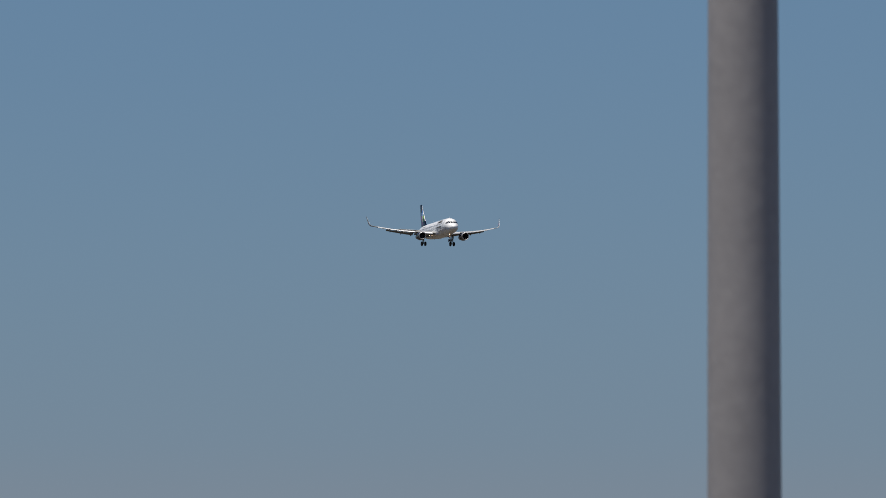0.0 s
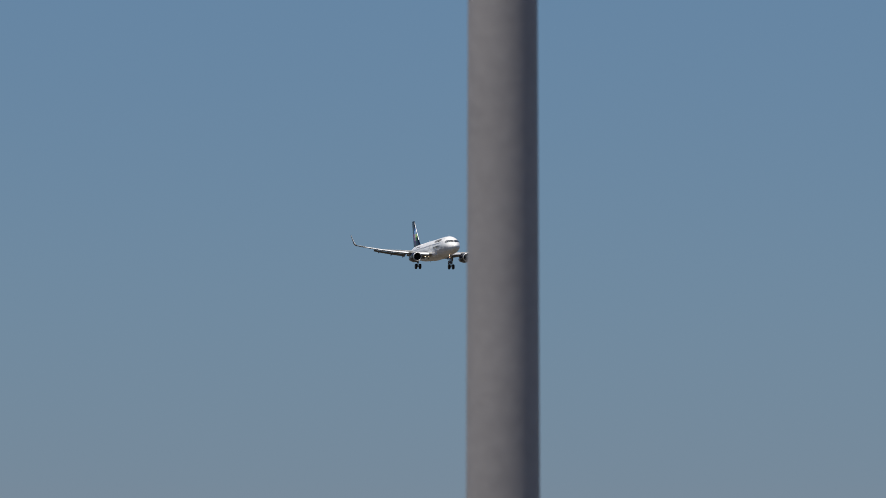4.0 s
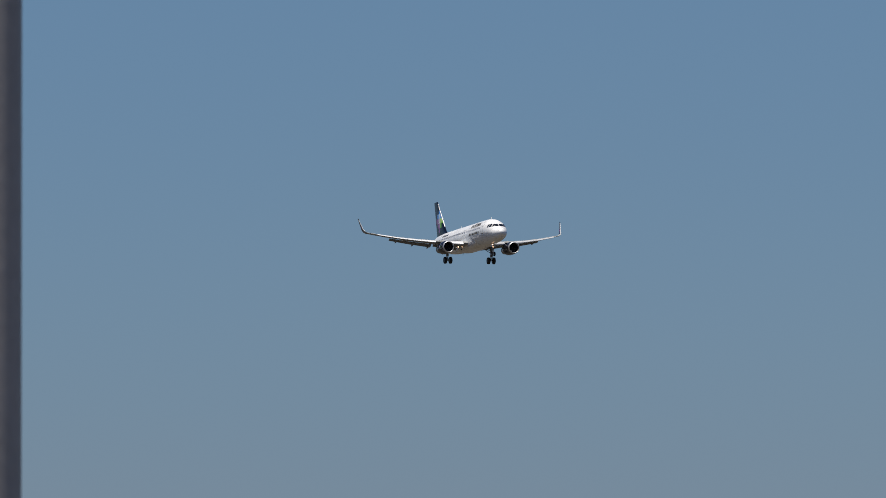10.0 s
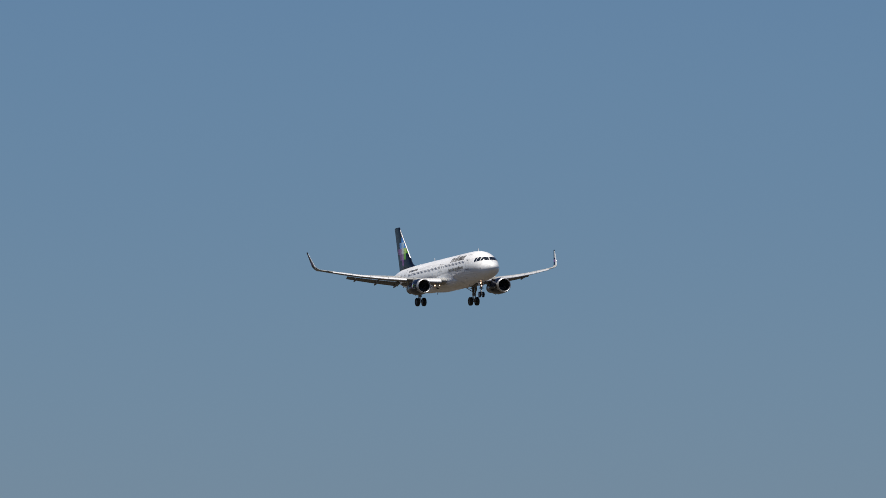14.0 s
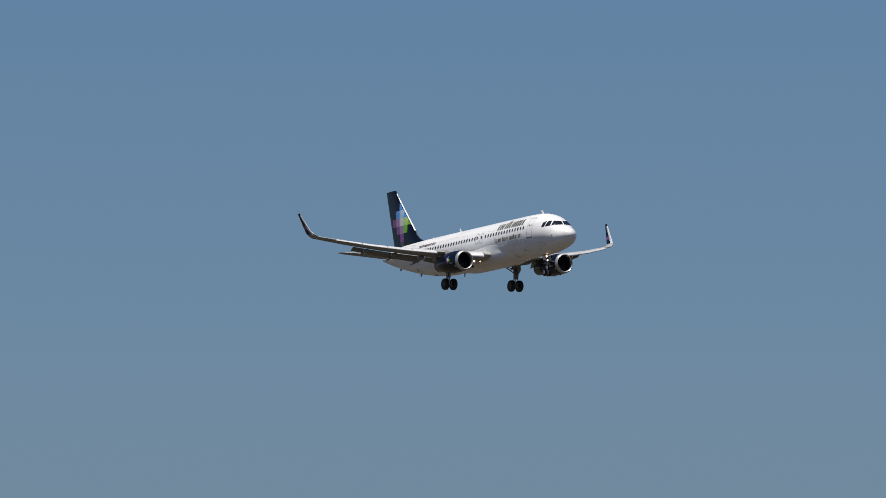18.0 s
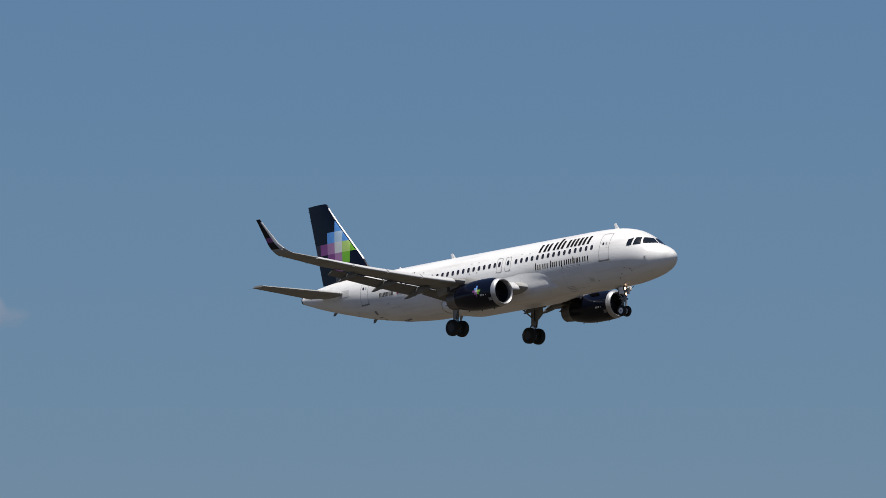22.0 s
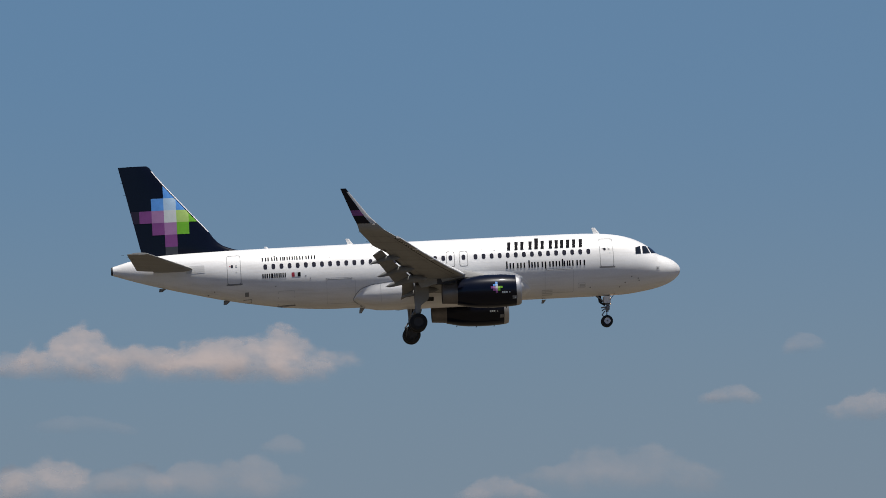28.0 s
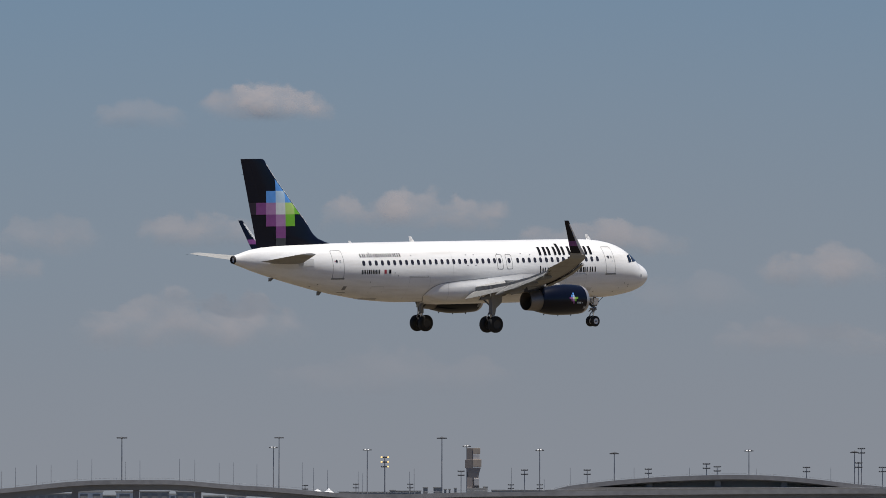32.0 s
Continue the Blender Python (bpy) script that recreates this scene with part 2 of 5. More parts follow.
def curve(table, s):
    """Smooth value at s of a table of (s, value), without overshoot."""
    xs, ys = [a for a, _ in table], [b for _, b in table]
    if s <= xs[0]:
        return ys[0]
    if s >= xs[-1]:
        return ys[-1]
    k = max(i for i in range(len(xs) - 1) if xs[i] <= s)
    d = [(ys[i + 1] - ys[i]) / (xs[i + 1] - xs[i]) for i in range(len(xs) - 1)]

    def slope(i):
        if i == 0:
            return d[0]
        if i == len(xs) - 1:
            return d[-1]
        return 0.0 if d[i - 1] * d[i] <= 0 else 2 * d[i - 1] * d[i] / (d[i - 1] + d[i])
    h = xs[k + 1] - xs[k]
    u = (s - xs[k]) / h
    return ((1 + 2 * u) * (1 - u) ** 2 * ys[k] + u * (1 - u) ** 2 * h * slope(k)
            + u * u * (3 - 2 * u) * ys[k + 1] + u * u * (u - 1) * h * slope(k + 1))


# ---- the airliner: s runs aft from the nose, x = 18 - s ----
TOP = [(0, -0.49), (0.03, -0.32), (0.12, -0.17), (0.42, 0.12), (0.97, 0.42), (1.5, 0.64), (1.86, 0.98), (2.58, 1.47), (3.3, 1.79), (4.2, 2.02), (5.2, 2.15), (6.5, 2.21), (8, 2.23), (24, 2.23), (28, 2.21), (31, 2.17), (33.6, 2.10), (35.9, 1.87), (37.5, 1.47)]
BOT = [(0, -0.49), (0.03, -0.66), (0.12, -0.82), (0.42, -1.10), (0.91, -1.38), (2.07, -1.71), (3.97, -1.95), (5.5, -1.99), (7, -1.99), (23.0, -1.98), (25.0, -1.87), (26.5, -1.72), (28.3, -1.44), (30.2, -1.09), (32, -0.67), (33.9, -0.20), (35.7, 0.30), (37.5, 0.88)]
HALF = [(0, 0.0), (0.03, 0.18), (0.12, 0.36), (0.42, 0.70), (0.97, 1.07), (2, 1.50), (3, 1.75), (4.2, 1.90), (5.5, 1.96), (7, 1.975), (24, 1.975), (27, 1.86), (30, 1.52), (32, 1.20), (34, 0.82), (36, 0.46), (37.5, 0.28)]


def section(s):
    t, b = curve(TOP, s), curve(BOT, s)
    return (t + b) / 2, max(curve(HALF, s), 0.002), max((t - b) / 2, 0.002)


def hull(s, z, side, off=0.0):
    """The point of the fuselage skin at station s and height z; side -1 is starboard."""
    c, w, h = section(s)
    k = max(-0.999, min(0.999, (z - c) / h))
    y = math.sqrt(1 - k * k)
    nrm = Vector((0, y / w, k / h)).normalized()
    return Vector((18 - s, side * (w * y + nrm.y * off), c + h * k + nrm.z * off))


def hull_patch(quad, side, off=0.008, nu=4, nv=4):
    """A thin sheet on the skin between four (s, z) corners."""
    bm = bmesh.new()
    g = []
    for i in range(nu + 1):
        row = []
        for j in range(nv + 1):
            u, v = i / nu, j / nv
            s = (1 - u) * (1 - v) * quad[0][0] + u * (1 - v) * quad[1][0] + u * v * quad[2][0] + (1 - u) * v * quad[3][0]
            z = (1 - u) * (1 - v) * quad[0][1] + u * (1 - v) * quad[1][1] + u * v * quad[2][1] + (1 - u) * v * quad[3][1]
            row.append(bm.verts.new(hull(s, z, side, off)))
        g.append(row)
    for i in range(nu):
        for j in range(nv):
            f = (g[i][j], g[i + 1][j], g[i + 1][j + 1], g[i][j + 1])
            bm.faces.new(f if side > 0 else f[::-1])
    return bm


def rounded(w, h, r, n=4):
    """Corner points of a rounded rectangle about the origin."""
    pts = []
    for cx, cy, a0 in ((w / 2 - r, h / 2 - r, 0), (-w / 2 + r, h / 2 - r, 90), (-w / 2 + r, -h / 2 + r, 180), (w / 2 - r, -h / 2 + r, 270)):
        for i in range(n):
            a = radians(a0 + 90 * i / (n - 1))
            pts.append((cx + r * math.cos(a), cy + r * math.sin(a)))
    return pts


def hull_disc(s, z, w, h, r, side, off=0.008):
    bm = bmesh.new()
    vs = [bm.verts.new(hull(s + a, z + b, side, off)) for a, b in rounded(w, h, r)]
    c = bm.verts.new(hull(s, z, side, off))
    for i in range(len(vs)):
        f = (c, vs[i], vs[(i + 1) % len(vs)])
        bm.faces.new(f if side < 0 else f[::-1])
    return bm


def hull_ring(s, z, w, h, r, side, width, off=0.009, n=4):
    """A thin outline of a rounded rectangle on the skin, as of a door."""
    bm = bmesh.new()

    def fine(pts):
        out = []
        for a, b in zip(pts, pts[1:] + pts[:1]):
            k = max(1, int(math.dist(a, b) / 0.25))
            out += [(a[0] + (b[0] - a[0]) * i / k, a[1] + (b[1] - a[1]) * i / k) for i in range(k)]
        return out
    o = fine(rounded(w, h, r, n))
    sc = lambda p: (p[0] - math.copysign(min(width, abs(p[0])), p[0]) * (abs(p[0]) > w / 2 - r - 0.02), p[1] - math.copysign(min(width, abs(p[1])), p[1]) * (abs(p[1]) > h / 2 - r - 0.02))
    a = [bm.verts.new(hull(s + p[0], z + p[1], side, off)) for p in o]
    b = [bm.verts.new(hull(s + sc(p)[0], z + sc(p)[1], side, off)) for p in o]
    for i in range(len(a)):
        j = (i + 1) % len(a)
        f = (a[i], a[j], b[j], b[i])
        bm.faces.new(f if side > 0 else f[::-1])
    return bm


def foil(y, z, s, chord, thick, twist=0.0, n=14, x0=0.0, x1=1.0, stand=0.0, grow=0.0):
    """Points of a wing section; x0..x1 is the stretch of the chord that is kept, stand tilts the section upright."""
    up, lo = [], []
    for i in range(n + 1):
        c = x0 + (x1 - x0) * (0.5 - 0.5 * math.cos(math.pi * i / n))
        t = 5 * thick * (0.2969 * math.sqrt(c) - 0.1260 * c - 0.3516 * c * c + 0.2843 * c ** 3 - 0.1030 * c ** 4) + grow / chord
        m = 0.06 * thick / 0.12 * c * (1 - c)
        up.append((c, t + m)), lo.append((c, -t + m))
    pts = up + lo[::-1][0 if x1 < 0.995 else 1:-1 if x0 < 0.005 else None]
    out = []
    for c, t in pts:
        a = radians(twist)
        px, pz = c * chord * math.cos(a) + t * chord * math.sin(a), -c * chord * math.sin(a) + t * chord * math.cos(a)
        b = radians(stand)
        out.append(Vector((18 - s - px, y - pz * math.sin(b) * math.copysign(1, y), z + pz * math.cos(b))))
    return out


plane = new("airliner")
tagged(plane, "white twin-engine passenger airliner with navy tail, gear down, on approach", "airplane")


def station(lo, hi, k):
    return [lo + (hi - lo) * i / k for i in range(k + 1)]


def build_fuselage():
    ss = [0.004, 0.015, 0.03, 0.06, 0.12, 0.2, 0.3, 0.42, 0.6, 0.8, 1.0, 1.25] + station(1.4, 3.5, 30) + station(3.7, 7, 14) + station(7.5, 23, 16) + station(23.5, 37.5, 42)
    rings = []
    for s in ss:
        c, w, h = section(s)
        rings.append([(18 - s, w * math.sin(2 * math.pi * i / 96), c + h * math.cos(2 * math.pi * i / 96)) for i in range(96)])
    return part("fuselage", loft(rings), WHITE, plane, "gloss white fuselage skin", True)


fuselage = build_fuselage()
c, w, h = section(37.5)
part("exhaust", loft([[(18 - s, r * math.sin(k), c + r * math.cos(k)) for k in [2 * math.pi * i / 24 for i in range(24)]] for s, r in ((37.45, 0.285), (37.62, 0.26), (37.62, 0.2), (37.3, 0.18))], False, True), DARK, plane, "dark tail exhaust", True)
FAIR_TOP = [(10.1, -1.35), (10.4, -0.9), (10.9, -0.5), (11.6, -0.28), (13, -0.16), (16, -0.36), (18.83, -0.54), (19.55, -0.59), (20.66, -0.72), (21.3, -0.95), (21.6, -1.2), (21.8, -1.5)]
FAIR_LOW = [(10.1, -1.6), (10.6, -1.9), (11.4, -2.08), (12.5, -2.2), (19.5, -2.2), (21.0, -2.0), (21.8, -1.62)]
FAIR_PROUD = [(10.1, 0.02), (10.7, 0.10), (11.6, 0.19), (13, 0.27), (18.5, 0.32), (20.4, 0.24), (21.4, 0.13), (21.8, 0.03)]


def skin(s, z):
    """Half width of the hull at station s and height z."""
    c, w, h = section(s)
    return w * math.sqrt(max(0.02, 1 - ((z - c) / h) ** 2))


def fairing_half(s, n=18):
    """Points (y, z) of the fairing's outline from its upper edge down to the keel."""
    zt, zb, proud = curve(FAIR_TOP, s), curve(FAIR_LOW, s), curve(FAIR_PROUD, s)
    zc = max(zb + 0.35 * (zt - zb), min(zt - 0.3 * (zt - zb), -0.95))
    wide = skin(s, zc) + proud
    pts = []
    for i in range(n + 1):
        u = i / n
        if u < 0.4:
            k = u / 0.4
            z = zt + (zc - zt) * k
            pts.append((skin(s, zt) + 0.015 + (wide - skin(s, zt) - 0.015) * k * k * (3 - 2 * k), z))
        else:
            a = (u - 0.4) / 0.6 * math.pi / 2
            pts.append((wide * max(0.0, math.cos(a)) ** 0.62, zc + (zb - zc) * math.sin(a) ** 0.8))
    return pts


def build_fairing():
    """The belly fairing between the wing roots."""
    rings = []
    for s in station(10.1, 21.8, 60):
        half = fairing_half(s)
        rings.append([Vector((18 - s, y, z)) for y, z in half] + [Vector((18 - s, -y, z)) for y, z in half[-2::-1]])
    fairing = part("belly_fairing", loft(rings, closed=False), WHITE, plane, "white bulged belly fairing", True)
    for side in (-1, 1):
        # dark rubber seam round its edge
        edge = [(s, curve(FAIR_TOP, s)) for s in station(16.5, 21.8, 30)] + [(21.83, -1.58), (21.6, -1.75), (21.2, -1.95)]
        bm = bmesh.new()
        rows = []
        for k, (s, z) in enumerate(edge):
            a, b = edge[max(0, k - 1)], edge[min(len(edge) - 1, k + 1)]
            d = Vector((b[0] - a[0], b[1] - a[1])).normalized() * 0.022
            rows.append([bm.verts.new(hull(s - d.y * m, z + d.x * m, side, 0.03)) for m in (-1, 1)])
        for p, q in zip(rows, rows[1:]):
            f = (p[0], q[0], q[1], p[1])
            bm.faces.new(f if side < 0 else f[::-1])
        part("edge_seam", bm, LINE, fairing, "grey rubber seam")
        # dark outlet low on its flank
        bm = bmesh.new()
        low = [k for k, (y, z) in enumerate(fairing_half(16.8)) if z < -1.6][:3]
        rows = [[bm.verts.new((18 - s, side * (fairing_half(s)[k][0] + 0.012), fairing_half(s)[k][1] - 0.012)) for k in low] for s in (16.55, 16.8, 17.05)]
        for p, q in zip(rows, rows[1:]):
            for k in range(len(low) - 1):
                f = (p[k], p[k + 1], q[k + 1], q[k])
                bm.faces.new(f if side < 0 else f[::-1])
        part("outlet", bm, DARK, fairing, "dark air outlet")
        for s0 in (13.2, 20.0):
            bm = bmesh.new()
            line = [[bm.verts.new((18 - s0 - o, side * (y + 0.012), z)) for y, z in fairing_half(s0 + o)[1:13]] for o in (0, 0.03)]
            for k in range(11):
                bm.faces.new((line[0][k], line[1][k], line[1][k + 1], line[0][k + 1]))
            part("panel_joint", bm, FAINT, fairing)
    return fairing


build_fairing()

# wing: y, z, leading edge s, chord, thickness
WINGS = [(1.6, -1.18, 12.30, 6.65, 0.145), (4.0, -0.98, 13.60, 5.30, 0.13), (6.4, -0.72, 14.92, 4.03, 0.118), (9.5, -0.33, 16.50, 3.28, 0.112), (12.5, 0.15, 18.02, 2.64, 0.108), (15.2, 0.72, 19.47, 2.05, 0.105), (16.8, 1.07, 20.40, 1.68, 0.10)]


def wing_at(y):
    for a, b in zip(WINGS, WINGS[1:]):
        if y <= b[0]:
            break
    u = (y - a[0]) / (b[0] - a[0])
    return [p + (q - p) * u for p, q in zip(a, b)]


def build_wing(side):
    ys = [1.6, 3.0, 4.0, 5.2, 6.4, 8.0, 9.5, 11, 12.5, 13.9, 15.2, 16.1, 16.8]
    rings = [foil(side * y, *wing_at(y)[1:4], wing_at(y)[4], 1.5 - y * 0.15, x0=0.0, x1=0.80 if y < 13.4 else 0.99) for y in ys]
    wing = part("wing", loft(rings), WING, plane, "grey-painted swept wing", True)
    # flaps, run out and down
    for y0, y1 in ((2.1, 6.2), (6.5, 13.2)):
        rr = []
        for y in station(y0, y1, 4):
            _, z, s, ch, th = wing_at(y)
            fc = 0.27 * ch if y > 6.4 else 0.15 * ch + 0.1
            rr.append(foil(side * y, z - 0.030 * ch, s + 0.81 * ch + 0.07, fc, 0.13, 28, n=8))
        part("flap", loft(rr), FLAP, wing, "grey flap lowered for landing", True)
    # aileron and slats
    for y0, y1 in ((2.7, 5.0), (6.8, 8.9), (8.97, 11.1), (11.17, 13.3), (13.37, 15.6)):
        rr = []
        for y in station(y0, y1, 3):
            _, z, s, ch, th = wing_at(y)
            sec = foil(side * y, z - 0.085 * ch ** 0.7, s - 0.30, ch, th, -17 - y * 0.15, n=8, x1=0.115)
            rr.append(sec)
        slat = part("slat", loft(rr), SLATGREY, wing, "leading-edge slat run out", True)
        # darker sheet below the slat puts its shade into the colour
        part("slat_underside", loft([[v + Vector((0, 0, -0.005)) for v in q[9:17]] for q in rr], False, False, False), WING, slat, "slat underside in a darker grey for shade", True)
        # flat back of the slat, coloured dark for the shade of a cove
        aft = Vector((-0.006, 0, 0))
        part("cove_shade", loft([[q[8] + aft, q[9] + aft] for q in rr], False, False, False), DARK, slat, "slat back painted dark for cove shade")
    # joints under the wing
    def under(y, c, drop=0.012):
        _, z, s, ch, th = wing_at(y)
        t = 5 * th * (0.2969 * math.sqrt(c) - 0.1260 * c - 0.3516 * c * c + 0.2843 * c ** 3 - 0.1030 * c ** 4)
        v = -t + 0.06 * th / 0.12 * c * (1 - c)
        a = radians(1.5 - y * 0.15)
        return Vector((18 - s - ch * (c * math.cos(a) + v * math.sin(a)), side * y, z + ch * (v * math.cos(a) - c * math.sin(a)) - drop))

    def strip(y0, y1, c0, c1, drop, mat, name, label="", owner=None):
        bm = bmesh.new()
        rows = [[bm.verts.new(under(y, c0 + (c1 - c0) * i / 3, drop)) for i in range(4)] for y in station(y0, y1, 3)]
        for p, q in zip(rows, rows[1:]):
            for i in range(3):
                bm.faces.new((p[i], q[i], q[i + 1], p[i + 1]))
        bmesh.ops.recalc_face_normals(bm, faces=bm.faces)
        return part(name, bm, mat, owner or wing, label)
    for y0, y1 in ((2.7, 5.0), (6.8, 8.9), (8.97, 11.1), (11.17, 13.3), (13.37, 15.6)):
        # dark strip laid on the skin as the shade of the slat gap
        gap_strip = strip(y0, y1, 0.0, 0.085, 0.014, DARK, "slat_gap_shade", "dark strip painted for the shaded slat gap")
        y = y0 + 0.08
        while y < y1 - 0.1:
            # pale dash painted for the bright background seen through the gap
            strip(y, y + 0.15, 0.018, 0.062, 0.026, SLATGREY, "gap_dash", "", gap_strip)
            y += 0.29
    for y0, y1 in ((2.1, 6.2), (6.5, 13.2)):
        # the shaded gap ahead of each flap, painted as a dark strip
        strip(y0, y1, 0.745, 0.80, 0.014, DARK, "flap_gap_shade", "dark strip painted for shade ahead of the flap")

    def joint(line, mat, wide=0.03):
        bm = bmesh.new()
        rows = [(bm.verts.new(under(y, c)), bm.verts.new(under(y + wide * (line[0][0] == line[-1][0]), c + wide / 4 * (line[0][0] != line[-1][0])))) for y, c in line]
        for p, q in zip(rows, rows[1:]):
            bm.faces.new((p[0], q[0], q[1], p[1]))
        bmesh.ops.recalc_face_normals(bm, faces=bm.faces)
        part("panel_joint", bm, mat, wing)
    for c in (0.17, 0.62):
        joint([(y, c) for y in station(2.6, 16.2, 24)], FLAP)
    for y in (4.7, 6.9, 8.7, 10.9, 13.0, 14.6, 15.8):
        joint([(y, c) for c in station(0.03, 0.78, 14)], FLAP)
    # flap track fairings
    for y, ln in ((3.9, 2.5), (6.9, 2.8), (9.4, 2.5), (12.1, 2.0)):
        _, z, s, ch, th = wing_at(y)
        rr = []
        for u in station(0, 1, 10):
            r = 0.25 * (math.sin(math.pi * min(1, max(0.001, u ** 0.8))) ** 0.6 + 0.02) * ln / 3
            px = s + 0.52 * ch + u * ln
            pz = z - 0.075 * ch - 0.07 - max(0, u - 0.45) * 0.85 * ln / 3
            rr.append([(18 - px, side * y + r * 0.75 * math.sin(2 * math.pi * i / 12), pz + r * 1.1 * math.cos(2 * math.pi * i / 12)) for i in range(12)])
        part("flap_fairing", loft(rr), FLAP, wing, "canoe-shaped flap track fairing", True)
    # upturned wing tip: an arc, then a straight blade
    def tip(u, x0=0.0, x1=0.985, grow=0.0):
        k, q = min(1, u / 0.35), max(0, (u - 0.35) / 0.65)
        a0, a1 = radians(11), radians(80)
        a = a0 + (a1 - a0) * k
        y = 16.8 + 0.95 * (math.sin(a) - math.sin(a0)) + 0.37 * q
        z = 1.07 + 0.95 * (math.cos(a0) - math.cos(a)) + 1.86 * q
        sle = 20.40 + 0.55 * k + 0.38 * k * k + 1.47 * q
        te = 22.08 + 0.32 * k * k + 0.76 * q
        return foil(side * y, z, sle, te - sle, 0.10, 0, x0=x0, x1=x1, stand=math.degrees(a), grow=grow)
    part("winglet", loft([tip(u) for u in station(0, 1, 22)]), WING, wing, "upturned blended wing tip", True)
    part("tip_edge", loft([tip(u, 0.0, 0.30, 0.008) for u in station(0.24, 0.93, 12)]), SLATGREY, wing, "pale leading edge of the wing tip", True)
    for u0, u1, mat, label, x0 in ((0.24, 0.40, NAVY, "navy band", 0.3), (0.40, 0.52, PURPLE, "purple band", 0.3), (0.52, 0.93, NAVY, "navy band", 0.3), (0.93, 1.004, NAVY, "navy tip", 0.0)):
        part("tip_band", loft([tip(u, x0, 0.985, 0.012) for u in station(u0, u1, 4)]), mat, wing, label, True)
    # pale lettering bars on the inner face of the blade
    for i in range(10):
        u = 0.585 + 0.034 * i
        a, b = tip(u, 0.0, 0.985, 0.02), tip(u + 0.02, 0.0, 0.985, 0.02)
        c0, c1 = (4, 6) if i % 3 else (3, 6)
        quad = [a[c0], a[c1], b[c1], b[c0]]
        bm = bmesh.new()
        bm.faces.new([bm.verts.new(v) for v in quad])
        part("letter_bar", bm, PALE, wing)
    part("tip_lamp", spin([(-0.10, 0.02), (0.02, 0.055), (0.08, 0.04), (0.10, 0.002)], 12, (18 - 21.15, side * 17.42, 1.42)), CLEAR, wing, "clear tip lamp", True)
    return wing


wing_r, wing_l = build_wing(-1), build_wing(1)


def build_engine(side):
    zc = [(10.95, -1.96), (12.5, -1.93), (15.1, -1.93), (16.45, -1.98)]

    def shell(prof, n=40):
        rings = []
        for s, r in prof:
            z = curve(zc, s)
            rings.append([(18 - s, side * 5.75 + r * math.cos(2 * math.pi * i / n), z + r * math.sin(2 * math.pi * i / n)) for i in range(n)])
        return rings
    eng = part("engine", loft(shell([(11.44, 1.0), (11.74, 1.035), (12.3, 1.075), (13.05, 1.085), (13.8, 1.06), (14.45, 0.985), (15.28, 0.80)]), False, False), NAVY, plane, "navy turbofan engine cowling", True)
    part("inlet_lip", loft(shell([(11.45, 1.002), (11.26, 0.965), (11.14, 0.91), (11.11, 0.86), (11.15, 0.82), (11.31, 0.79), (11.5, 0.785)]), False, False), LIP, eng, "polished metal inlet lip", True)
    part("inlet_duct", loft(shell([(11.5, 0.785), (11.8, 0.80), (12.1, 0.81)]), False, False), DARK, eng, "dark inlet duct", True)
    part("nozzle", loft(shell([(15.26, 0.785), (15.34, 0.75), (15.8, 0.70), (16.26, 0.645), (16.24, 0.615), (15.8, 0.62), (15.3, 0.64)]), False, True), NOZZLE, eng, "bare metal exhaust nozzle", True)
    part("fan_disc", spin([(0, 0.80), (0.02, 0.0001)], 32, (18 - 12.1, side * 5.75, -1.94)), DARK, eng, "dark fan disc")
    part("spinner", spin([(0.0, 0.26), (0.2, 0.17), (0.42, 0.0001)], 20, (18 - 12.1, side * 5.75, -1.94)), BLADE, eng, "dark fan spinner", True)
    for i in range(18):
        a = 2 * math.pi * i / 18
        t = Matrix.Translation((18 - 12.04, side * 5.75, -1.94)) @ Matrix.Rotation(a, 4, "X")
        b = box(0.03, 0.11, 0.52, (0, 0, 0.53), turn=Matrix.Rotation(radians(35), 4, "Z"))
        bmesh.ops.transform(b, matrix=t, verts=b.verts)
        part("fan_blade", b, BLADE, eng)
    # pylon
    rr = []
    for z, s0, s1, w in ((-0.97, 12.5, 17.6, 0.24), (-0.74, 13.5, 18.0, 0.22), (-0.50, 14.6, 18.2, 0.18)):
        ring = []
        for i in range(20):
            a = 2 * math.pi * i / 20
            ring.append((18 - (s0 + s1) / 2 - (s1 - s0) / 2 * math.cos(a), side * 5.75 + w * math.sin(a), z - (0.55 if math.cos(a) > 0.2 and z < -0.9 else 0) * math.cos(a)))
        rr.append(ring)
    part("pylon", loft(rr), WING, eng, "grey engine pylon", True)
    # darker rear of the pylon between nozzle and wing, with a round port
    rear = part("pylon_rear", loft([[(18 - a, side * 5.75 + b * 0.21, z) for a, b in ((14.5, 0.0), (14.9, -1), (16.5, -1), (17.25, 0.0), (16.5, 1), (14.9, 1))] for z in (-1.34, -0.62)]), PYLONGREY, eng, "dark rear of the engine pylon")
    part("round_port", spin([(side * 0.005, 0.10), (side * 0.012, 0.0001)], 16, (18 - 15.15, side * (5.75 + 0.21), -0.83), "y"), LINE, rear)
    # strake on the inner cowling and coloured square mark
    part("strake", box(0.9, 0.03, 0.3, (18 - 12.6, side * 5.75 - side * 0.86, -1.20), 0.01, Matrix.Rotation(radians(side * 35), 4, "X")), NAVY, eng)

    def on_cowl(s, a, mat, ds, da, name="decal_square"):
        bm = bmesh.new()
        g = []
        prof = [(11.44, 1.0), (11.74, 1.035), (12.3, 1.075), (13.05, 1.085), (13.8, 1.06), (14.45, 0.985), (15.28, 0.80)]
        for i in range(3):
            row = []
